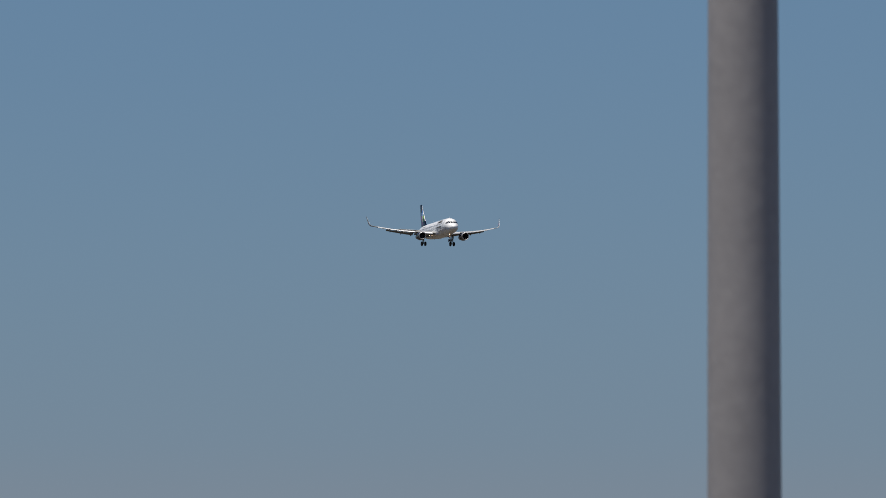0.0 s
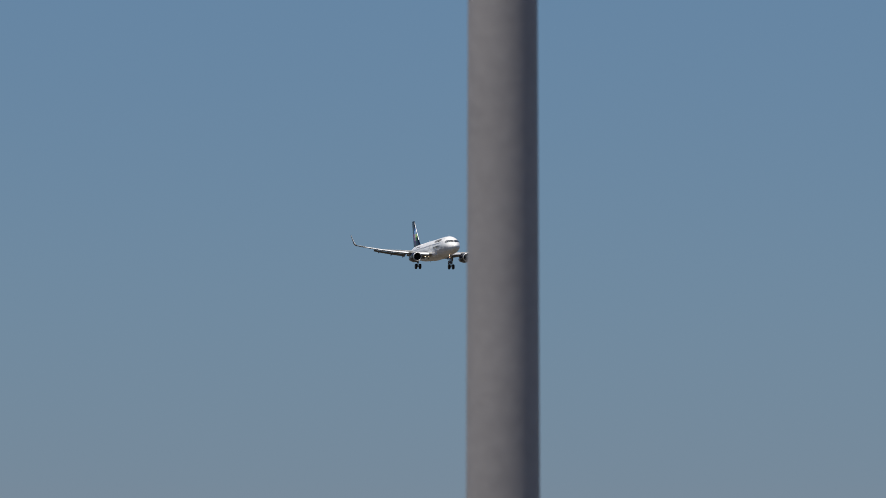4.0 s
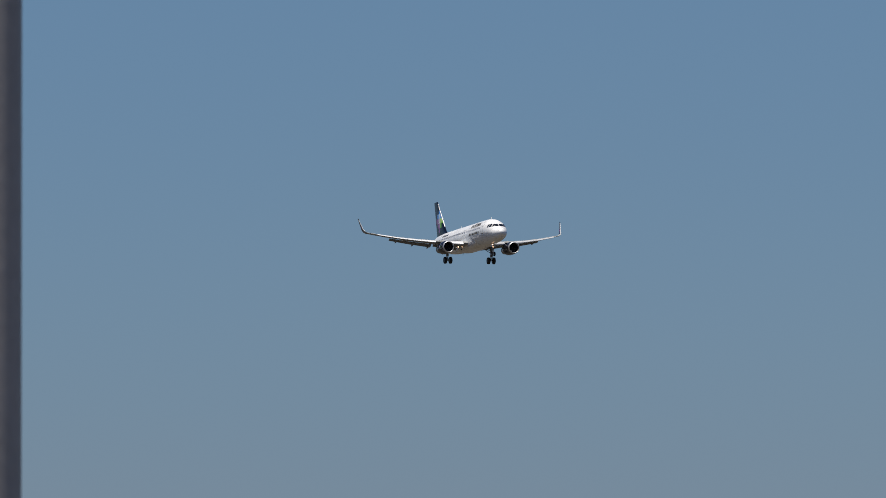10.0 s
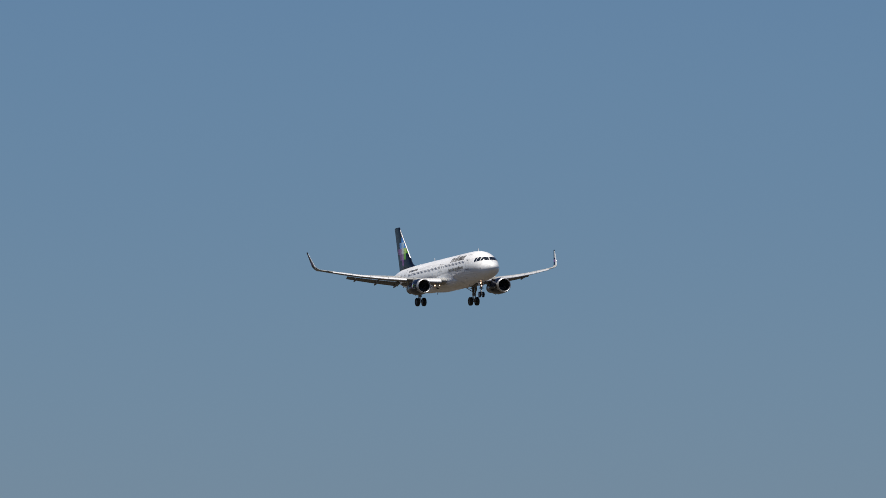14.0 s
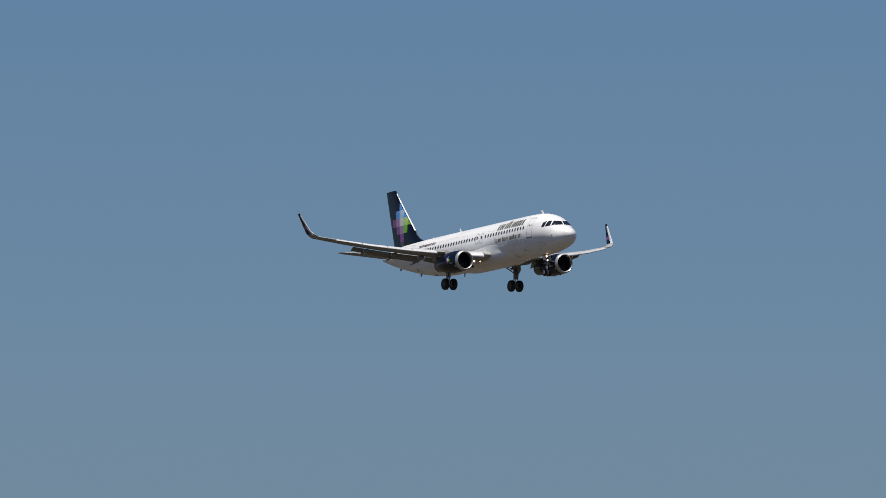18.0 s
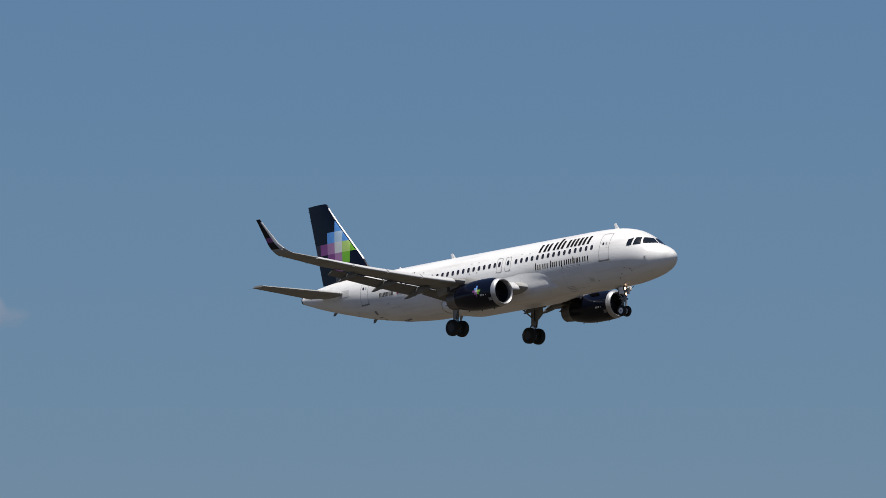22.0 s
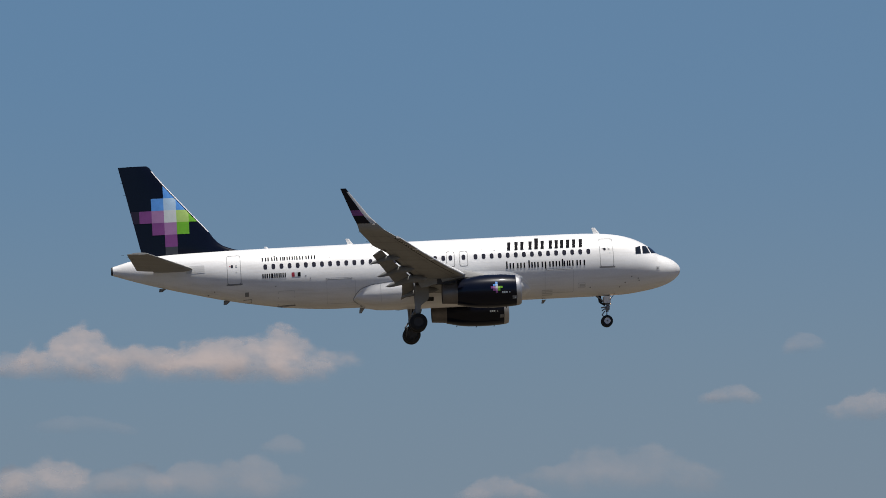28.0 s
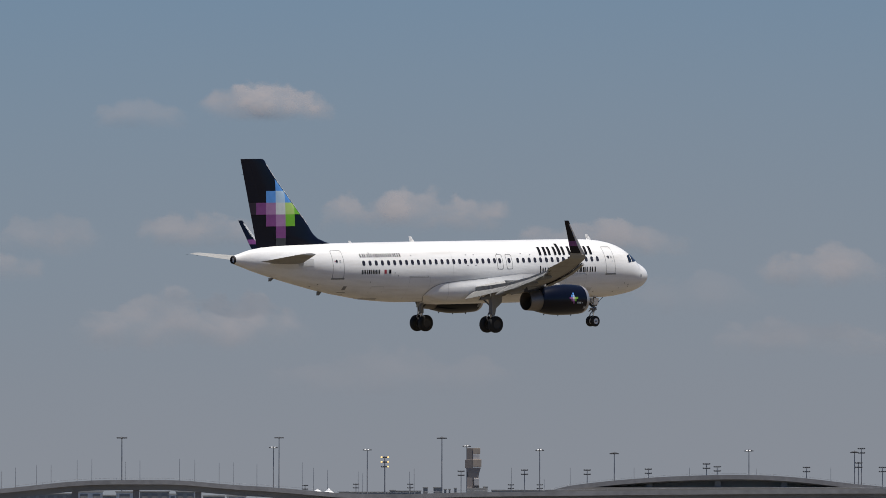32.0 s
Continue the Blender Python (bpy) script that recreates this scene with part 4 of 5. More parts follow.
# ---- the ground and what stands on it ----
def build_ground():
    """One sheet that reaches the horizon, paler eastward to bounce light onto the airliner."""
    bm = bmesh.new()
    rs = [0, 15, 40, 100, 250, 600, 1500, 3500, 4950]
    rows = [[bm.verts.new((r * math.sin(2 * math.pi * i / 64), r * math.cos(2 * math.pi * i / 64), 0)) for i in range(64)] for r in rs[1:]]
    c = bm.verts.new((0, 0, 0))
    for i in range(64):
        bm.faces.new((c, rows[0][(i + 1) % 64], rows[0][i]))
    for a, b in zip(rows, rows[1:]):
        for i in range(64):
            j = (i + 1) % 64
            bm.faces.new((a[i], a[j], b[j], b[i]))
    bmesh.ops.recalc_face_normals(bm, faces=bm.faces)
    n, l = GRASS.node_tree.nodes, GRASS.node_tree.links
    b = n["Principled BSDF"]
    src = b.inputs["Base Color"].links[0].from_socket
    co, sep, east, mix = n.new("ShaderNodeTexCoord"), n.new("ShaderNodeSeparateXYZ"), n.new("ShaderNodeMapRange"), n.new("ShaderNodeMix")
    l.new(co.outputs["Object"], sep.inputs[0]), l.new(sep.outputs["X"], east.inputs["Value"])
    east.interpolation_type = "SMOOTHSTEP"
    east.inputs["From Min"].default_value, east.inputs["From Max"].default_value = -150, 260
    mix.data_type, mix.blend_type = "RGBA", "MULTIPLY"
    mix.inputs[0].default_value = 1.0
    # west dimmed, east raised, only to set the light bounced under the airliner
    tinted = n.new("ShaderNodeMix")
    tinted.data_type = "RGBA"
    tinted.inputs[6].default_value, tinted.inputs[7].default_value = (0.56, 0.56, 0.56, 1), (1.35, 1.30, 1.25, 1)
    l.new(east.outputs[0], tinted.inputs[0]), l.new(src, mix.inputs[6]), l.new(tinted.outputs[2], mix.inputs[7])
    # greyer, built-up land from 600 m north
    north, land = n.new("ShaderNodeMapRange"), n.new("ShaderNodeMix")
    north.interpolation_type, land.data_type = "SMOOTHSTEP", "RGBA"
    north.inputs["From Min"].default_value, north.inputs["From Max"].default_value = 600, 1100
    land.inputs[7].default_value = (0.068, 0.067, 0.062, 1)
    l.new(sep.outputs["Y"], north.inputs["Value"]), l.new(north.outputs[0], land.inputs[0]), l.new(mix.outputs[2], land.inputs[6]), l.new(land.outputs[2], b.inputs["Base Color"])
    g = part("ground", bm, GRASS)
    return tagged(g, "dry grass field that runs to the horizon", "ground", kind="structure")


build_ground()


def spot(az, dist, z=0.0):
    return Vector((dist * math.sin(radians(az)), dist * math.cos(radians(az)), z))


def build_pole():
    """The grey steel post close to the camera."""
    at = spot(POLE_AZ, 22.0)
    ob = new("lamp_post")
    ob.location = at
    tagged(ob, "smooth grey-painted round steel post, slightly tapered", "post")
    prof = [(0.0, 0.140), (2.0, 0.1335), (4.5, 0.1245), (8.0, 0.112), (10.0, 0.105)]
    rings = []
    for z in station(0, 10, 40):
        r = curve(prof, z)
        rings.append([(r * math.cos(2 * math.pi * i / 64), r * math.sin(2 * math.pi * i / 64), z) for i in range(64)])
    part("shaft", loft(rings), POLE, ob, "", True)
    part("base_plate", box(0.46, 0.46, 0.03, (0, 0, 0.015), 0.005), POLE, ob)
    part("cap", rod((0, 0, 10.0), (0, 0, 10.06), 0.107, 0.06, 32), POLE, ob)
    for i in range(4):
        a = radians(45 + 90 * i)
        part("bolt", rod((0.25 * math.cos(a), 0.25 * math.sin(a), 0.03), (0.25 * math.cos(a), 0.25 * math.sin(a), 0.09), 0.014, n=6), HUB, ob)


build_pole()


def mast(az, dist, h, kind, lit=False):
    """A far light mast: 0 a ring of floodlights on top, 1 two tiers of floodlights, 2 a bare thin mast, 3 three tiers."""
    ob = new("light_mast" if kind != 2 else "thin_mast")
    ob.location = spot(az, dist)
    ob.rotation_euler = (0, 0, radians(-az))
    tagged(ob, ("tall grey floodlight mast beside the airport road", "short floodlight mast with two tiers of lamps", "thin bare pale grey mast", "floodlight mast with three tiers of lit lamps")[kind], "mast", "far masts")
    r = (0.20, 0.18, 0.10, 0.21)[kind]
    part("pole", rod((0, 0, 0), (0, 0, h), r * 1.3, r * 0.75, 8), PALESTEEL if kind == 2 else STEEL, ob)
    glint = int(az * 97) % 3
    if kind == 0:
        ring = part("lamp_ring", spin([(-0.25, 0.3), (-0.1, 1.25), (0.05, 1.3), (0.18, 0.3)], 12, (0, 0, 0)), LAMPBODY, ob)
        ring.rotation_euler = (0, radians(-90), 0)
        ring.location = (0, 0, h - 0.45)
        for i in range(8):
            a = radians(i * 45 + 15)
            # two tilted white boxes imitate sun glints on some rings
            part("floodlight", box(0.75, 0.65, 0.42, (1.6 * math.cos(a), 1.6 * math.sin(a), h - 0.62 + 0.18 * ((i * 3 + int(az * 31)) % 3 - 1)), 0.1, Matrix.Rotation(radians(-45), 4, "X") if glint and i in (5, 6) else None), GLINT if glint and i in (5, 6) else LAMPBODY, ob)
    elif kind in (1, 3):
        for t in range(2 if kind == 1 else 3):
            z = h - 0.5 - t * 1.75
            part("crossarm", box(2.6, 0.25, 0.25, (0, 0, z)), STEEL, ob)
            for x in (-1.2, -0.4, 0.5, 1.25):
                on = lit and abs(x) > 1 and (t < 2 or x > 0)
                part("floodlight", box(0.62, 0.6, 0.5 if abs(x) > 1 else 0.4, (x, -0.3, z + 0.2), 0.1), LITLAMP if on else LAMPBODY, ob)
    return ob


# white for the painted sun glints, and for the tower's dome
GLINT = material("white_glint_and_dome", (0.9, 0.9, 0.9), 0.25, metal=0.0, coat=0.5)
LITLAMP = material("lit_floodlight", (1.0, 0.62, 0.22), 0.3, emit=1.3, vary=0.0)
mast(34.056, 2200, 24.4, 0)
mast(35.515, 2500, 27.5, 0)
mast(35.463, 2700, 25.4, 0)
mast(36.335, 2700, 24.4, 0)
mast(37.029, 2300, 25.5, 0)
mast(37.260, 2800, 27.0, 0)
mast(37.938, 2700, 24.4, 0)
mast(38.631, 2500, 21.4, 0)
mast(38.947, 2600, 15.2, 1)
mast(38.379, 2600, 14.8, 1)
mast(39.487, 2500, 16.8, 1)
mast(39.587, 2600, 16.2, 1)
mast(39.881, 2600, 23.3, 0)
mast(40.415, 2600, 15.9, 1)
mast(40.860, 2600, 22.6, 0)
mast(40.923, 2500, 23.0, 1)
mast(40.897, 2500, 17.2, 1)
mast(41.117, 2600, 15.9, 1)
mast(37.207, 2700, 14.8, 1)
mast(37.796, 2600, 14.8, 1)
mast(36.230, 3000, 9.9, 1)
mast(36.734, 3000, 9.9, 1)
mast(35.757, 3000, 9.3, 1)
mast(37.670, 3000, 9.6, 1)
mast(37.938, 3000, 9.6, 1)
mast(36.498, 2300, 18.1, 3, True)
mast(32.941, 2400, 12.9, 2)
mast(33.072, 2400, 14.4, 2)
mast(33.265, 2400, 15.3, 2)
mast(33.401, 2400, 15.3, 2)
mast(33.642, 2400, 17.5, 2)
mast(33.778, 2400, 17.7, 2)
mast(34.088, 2400, 16.6, 2)
mast(34.224, 2400, 17.3, 2)
mast(34.591, 2400, 17.9, 2)
mast(34.733, 2400, 17.5, 2)
mast(34.959, 2400, 16.2, 2)
mast(35.090, 2400, 16.6, 2)
mast(35.310, 2400, 15.7, 2)
mast(35.731, 2400, 16.6, 2)
mast(35.836, 2400, 14.4, 2)
mast(35.967, 2400, 13.5, 2)
mast(36.251, 2400, 12.9, 2)
mast(36.293, 2400, 12.2, 2)
mast(36.729, 2400, 12.9, 2)
mast(36.771, 2400, 14.0, 2)
mast(37.675, 2400, 14.4, 2)
mast(37.980, 2400, 10.0, 2)
mast(38.222, 2400, 14.4, 2)
mast(38.815, 2400, 14.4, 2)
mast(39.330, 2400, 14.4, 2)
mast(40.640, 2400, 14.4, 2)
mast(39.949, 2400, 14.0, 2)
mast(30.283, 2400, 20.8, 1)
mast(30.524, 2400, 28.5, 1)
mast(30.598, 2400, 19.1, 1)
mast(31.476, 2400, 25.6, 0)
mast(31.696, 2400, 24.3, 2)
mast(32.453, 2400, 18.8, 0)
mast(32.853, 2400, 28.1, 0)
mast(28.153, 2400, 16.6, 1)


BROWNWALL = material("brown_grey_plaster", (0.34, 0.29, 0.265), 0.85, vary=0.15, scale=0.1)


def build_control_tower(az, dist, h):
    ob = new("control_tower")
    ob.location = spot(az, dist)
    ob.rotation_euler = (0, 0, radians(-az))
    tagged(ob, "pale concrete control tower with dark glass cab", "tower")
    u = dist / 10900
    shaft = part("shaft", spin([(0, 16 * u), (h - 66 * u, 17 * u), (h - 58 * u, 18.5 * u), (h - 41.5 * u, 25.5 * u)], 12, (0, 0, 0)), BROWNWALL, ob)
    shaft.rotation_euler = (0, radians(-90), 0)
    for nm, prof, m in (("gallery_glass", [(h - 41.5 * u, 25 * u), (h - 32 * u, 25.8 * u)], GLASS),
                        ("roof_ring", [(h - 32 * u, 26.5 * u), (h - 29.5 * u, 26.5 * u), (h - 25 * u, 17 * u)], TAN), ("cab_glass", [(h - 25 * u, 15 * u), (h - 13 * u, 18.5 * u)], GLASS),
                        ("cab_roof", [(h - 13 * u, 19 * u), (h - 11 * u, 18 * u), (h - 9 * u, 13.5 * u), (h - 5 * u, 12.5 * u)], SLATE), ("dome", [(h - 5 * u, 7.5 * u), (h - 1.5 * u, 7 * u), (h, 0.01)], GLINT)):
        p = part(nm, spin(prof, 16, (0, 0, 0)), m, ob)
        p.rotation_euler = (0, radians(-90), 0)
    for x in (-14, -9, 10, 15):
        part("aerial", rod((x * u, 0, h - 11 * u), (x * u, 0, h + 1 * u), 0.12, 0.06, 6), STEEL, ob)


build_control_tower(30.003, 3400, 37.32)


def build_block_tower(az, dist):
    """The brown stair tower with a wider head."""
    ob = new("brown_tower")
    ob.location = spot(az, dist)
    ob.rotation_euler = (0, 0, radians(-az))
    tagged(ob, "brown and tan slab tower with a wider head", "tower")
    u = dist / 10900
    z0 = 1.7
    up = lambda y: z0 + (886 - y) * u
    # brown raised in tone to imitate the haze before the tower
    BROWN = material("dark_brown_panel", (0.23, 0.20, 0.185), 0.8, vary=0.2, scale=0.1)

    def blk(nm, x0, x1, y0, y1, m, d=10, front=0.0):
        part(nm, box((x1 - x0) * u, d * u, up(y0) - up(y1), ((x0 + x1) / 2 * u, front * u, (up(y0) + up(y1)) / 2), 0.15), m, ob)
    blk("core", -13, -2, 793.5, 893.2, BROWN)
    blk("side_wall", -2, 11, 793.5, 804, TAN, front=-1)
    blk("side_wall", -2, 10, 804, 814, PALECLAD, front=-1)
    blk("head_left", -16, -2, 814, 829, BROWN, 14)
    blk("head_right", -2, 13, 813.5, 827, TAN, 15)
    ring = lambda a, b, y, d: [(a * u, -d * u / 2, up(y)), (b * u, -d * u / 2, up(y)), (b * u, d * u / 2, up(y)), (a * u, d * u / 2, up(y))]
    part("neck", loft([ring(-9, 7, 850, 11), ring(-11, 9, 838, 13), ring(-15, 12, 828, 15)]), BROWNWALL, ob)
    blk("stair_panel", 0, 9, 847, 860, PALECLAD, front=-2)
    blk("wall_panel", -13, -3, 846, 875, BROWNWALL, front=-1)
    blk("foot", -3, 9, 846, 893.2, BROWN)
    blk("annex", -13, 24, 864, 893.2, LOWCLAD, 16)
    return ob


build_block_tower(37.328, 2600)


def build_overpass(az0, dist, pts, piers, rail, girder, label, floor=None):
    """A road bridge seen from afar: pts are (metres along, deck height); rail and girder are the heights of parapet and beam."""
    ob = new("road_bridge")
    ob.location = spot(az0, dist)
    ob.rotation_euler = (0, 0, radians(-az0))
    tagged(ob, label, "bridge")
    xs = station(pts[0][0], pts[-1][0], 60)
    deck, beam = [], []
    for x in xs:
        z = curve(pts, x)
        deck.append([(x, -5.4, z - rail), (x, -5.4, z), (x, -5.1, z), (x, -5.0, z - rail * 0.7), (x, 5.0, z - rail * 0.7), (x, 5.1, z), (x, 5.4, z), (x, 5.4, z - rail)])
        beam.append([(x, -3.6, z - rail), (x, 3.6, z - rail), (x, 3.3, z - rail - girder), (x, -3.3, z - rail - girder)])
    part("deck", loft(deck), CONCRETE, ob, "grey concrete deck with parapet")
    part("girder", loft(beam), SOIL, ob, "dark concrete box girder")
    # open railing above the parapet
    rails = [rod((a, -5.25, curve(pts, a) + 0.42), (b, -5.25, curve(pts, b) + 0.42), 0.03, n=5) for a, b in zip(xs, xs[1:])]
    rails += [rod((x, -5.25, curve(pts, x)), (x, -5.25, curve(pts, x) + 0.42), 0.03, n=5) for x in xs]
    part("railing", merge(*rails), PALESTEEL, ob, "thin open steel railing")
    for x in piers:
        top = curve(pts, x) - rail - girder
        part("pier", box(dist * 11 / 10900, 3.0, top, (x, -1.4, top / 2), 0.1), CONCRETE if floor else BROWNWALL, ob, "concrete pier")
    if floor:
        x0, x1 = pts[0][0], pts[-1][0]
        part("back_wall", loft([[(x, 2.8, 0), (x, 2.8, curve(pts, x) - rail), (x, 3.2, curve(pts, x) - rail), (x, 3.2, 0)] for x in xs]), PALECLAD, ob, "shaded wall below the deck")
        low = [min(floor, curve(pts, x) - rail * 0.9) for x in xs]
        part("embankment", loft([[(x, -7.5, 0), (x, -6.0, z), (x, 2.7, z), (x, 2.7, 0)] for x, z in zip(xs, low)]), PAVED, ob, "paved embankment")
    return ob


build_overpass(34.234, 1500, [(-89.4, 1.84), (-55.0, 3.08), (-34.4, 4.45), (-27.5, 5.14), (-20.6, 5.9), (-13.8, 6.45), (-5.5, 6.65), (6.9, 6.65), (13.8, 6.24), (20.6, 5.55), (31.7, 4.87), (41.3, 4.04), (50.9, 3.35), (60.6, 3.21), (82.6, 3.7), (103.2, 3.9), (130.7, 4.18), (158.3, 4.38), (181.4, 4.45), (268.3, 4.45)], [-16.0, -1.2, 13.9, -42.7], 1.10, 1.38, 'grey concrete road bridge rising over the airport road')
build_overpass(39.750, 1900, [(-59.3, 4.14), (-54.9, 5.19), (-51.4, 6.06), (-43.6, 7.1), (-34.9, 7.98), (-17.4, 9.11), (0.0, 9.54), (8.7, 9.37), (17.4, 8.85), (26.1, 7.98), (34.9, 6.93), (48.8, 5.53), (59.3, 4.14)], [-26.3, -5.2, 15.2], 1.39, 0.35, 'grey concrete overpass arch in the distance', 5.71)


PALEWALL = material("white_rendered_wall", (0.78, 0.74, 0.71), 0.8, vary=0.12, scale=0.1)


def far_block(az, dist, wide, h, mat, label, deep=12.0):
    """A low far building with a flat roof, a parapet and a row of windows."""
    ob = new("airport_building")
    ob.location = spot(az, dist)
    ob.rotation_euler = (0, 0, radians(-az))
    tagged(ob, label, "building", "far airport buildings")
    part("wall", box(wide, deep, h, (0, 0, h / 2)), mat, ob)
    part("roof", box(wide + 0.5, deep + 0.5, 0.4, (0, 0, h + 0.2)), LOWCLAD, ob)
    n = max(1, int(wide / 3))
    for i in range(n):
        part("window", box(wide / n * 0.6, 0.1, min(1.4, h * 0.3), ((i + 0.5) * wide / n - wide / 2, -deep / 2 - 0.03, h * 0.72)), DULLPANE, ob)
    return ob


def tent(az, dist, wide, h, base):
    """A white peaked tent on its frame."""
    ob = new("white_tent")
    ob.location = spot(az, dist)
    tagged(ob, "white peaked canvas tent on a tall frame", "tent", "white tents")
    q = wide / 2
    part("canopy", loft([[(-q, -q, base), (q, -q, base), (q, q, base), (-q, q, base)], [(-q * 0.35, -q * 0.35, base + h * 0.55), (q * 0.35, -q * 0.35, base + h * 0.55), (q * 0.35, q * 0.35, base + h * 0.55), (-q * 0.35, q * 0.35, base + h * 0.55)], [(-0.05, -0.05, base + h), (0.05, -0.05, base + h), (0.05, 0.05, base + h), (-0.05, 0.05, base + h)]]), CANVAS, ob)
    for i, k in ((-1, -1), (1, -1), (1, 1), (-1, 1)):
        part("leg", rod((i * q * 0.95, k * q * 0.95, 0), (i * q * 0.95, k * q * 0.95, base), 0.08, n=6), STEEL, ob)


def dome_building(az, dist, r, h):
    ob = new("domed_tank")
    ob.location = spot(az, dist)
    tagged(ob, "hazy blue-grey domed tank beside the control tower", "tank")
    d = part("dome", spin([(h - r, r), (h - r * 0.5, r * 0.95), (h - r * 0.25, r * 0.75), (h - r * 0.07, r * 0.4), (h, 0.01)], 24, (0, 0, 0)), BLUECLAD, ob, "", True)
    w = part("wall", spin([(0, r), (h - r, r)], 24, (0, 0, 0)), BLUECLAD, ob, "", True)
    d.rotation_euler = w.rotation_euler = (0, radians(-90), 0)


far_block(36.876, 2900, 2.1, 7.5, LOWCLAD, 'low grey airport building in the haze')
far_block(36.987, 2900, 3.7, 7.5, LOWCLAD, 'low grey airport building in the haze')
far_block(37.060, 2900, 1.1, 6.7, LOWCLAD, 'low grey airport building in the haze')
far_block(37.100, 2900, 0.8, 6.7, LOWCLAD, 'low grey airport building in the haze')
far_block(37.155, 2900, 1.1, 7.2, LOWCLAD, 'low grey airport building in the haze')
far_block(37.433, 2900, 2.1, 7.8, LOWCLAD, 'low grey airport building in the haze')
far_block(36.571, 2900, 2.7, 6.2, LOWCLAD, 'low grey airport building in the haze')
far_block(37.793, 2900, 30.6, 6.3, LOWCLAD, 'low grey airport building in the haze')
far_block(36.309, 2900, 23.9, 5.4, LOWCLAD, 'low grey airport building in the haze')
far_block(36.716, 2900, 12.0, 5.9, LOWCLAD, 'low grey airport building in the haze')
far_block(33.763, 2100, 8.5, 4.5, PALEWALL, 'low pale airport building behind the bridge')
far_block(33.941, 2100, 4.6, 3.2, LOWCLAD, 'low grey airport building behind the bridge')
far_block(34.082, 2100, 5.8, 4.4, PALEWALL, 'low pale airport building behind the bridge')
far_block(34.360, 2100, 10.0, 4.5, LOWCLAD, 'low grey airport building behind the bridge')
far_block(34.528, 2100, 2.3, 3.6, PALEWALL, 'low pale airport building behind the bridge')
far_block(34.644, 2100, 6.2, 4.5, LOWCLAD, 'low grey airport building behind the bridge')
far_block(34.911, 2100, 7.3, 3.0, LOWCLAD, 'low grey airport building behind the bridge')
far_block(35.121, 2100, 6.6, 3.0, PALEWALL, 'low pale airport building behind the bridge')
far_block(33.108, 2100, 36.6, 3.8, LOWCLAD, 'low grey airport building behind the bridge')
far_block(30.265, 3000, 11.6, 13.9, LOWCLAD, 'low grey airport building beside the control tower')
tent(35.767, 1800, 1.32, 0.50, 4.14)
tent(35.872, 1800, 1.82, 0.74, 4.31)
tent(35.977, 1800, 2.15, 1.32, 3.98)
dome_building(30.438, 3300, 4.84, 19.80)


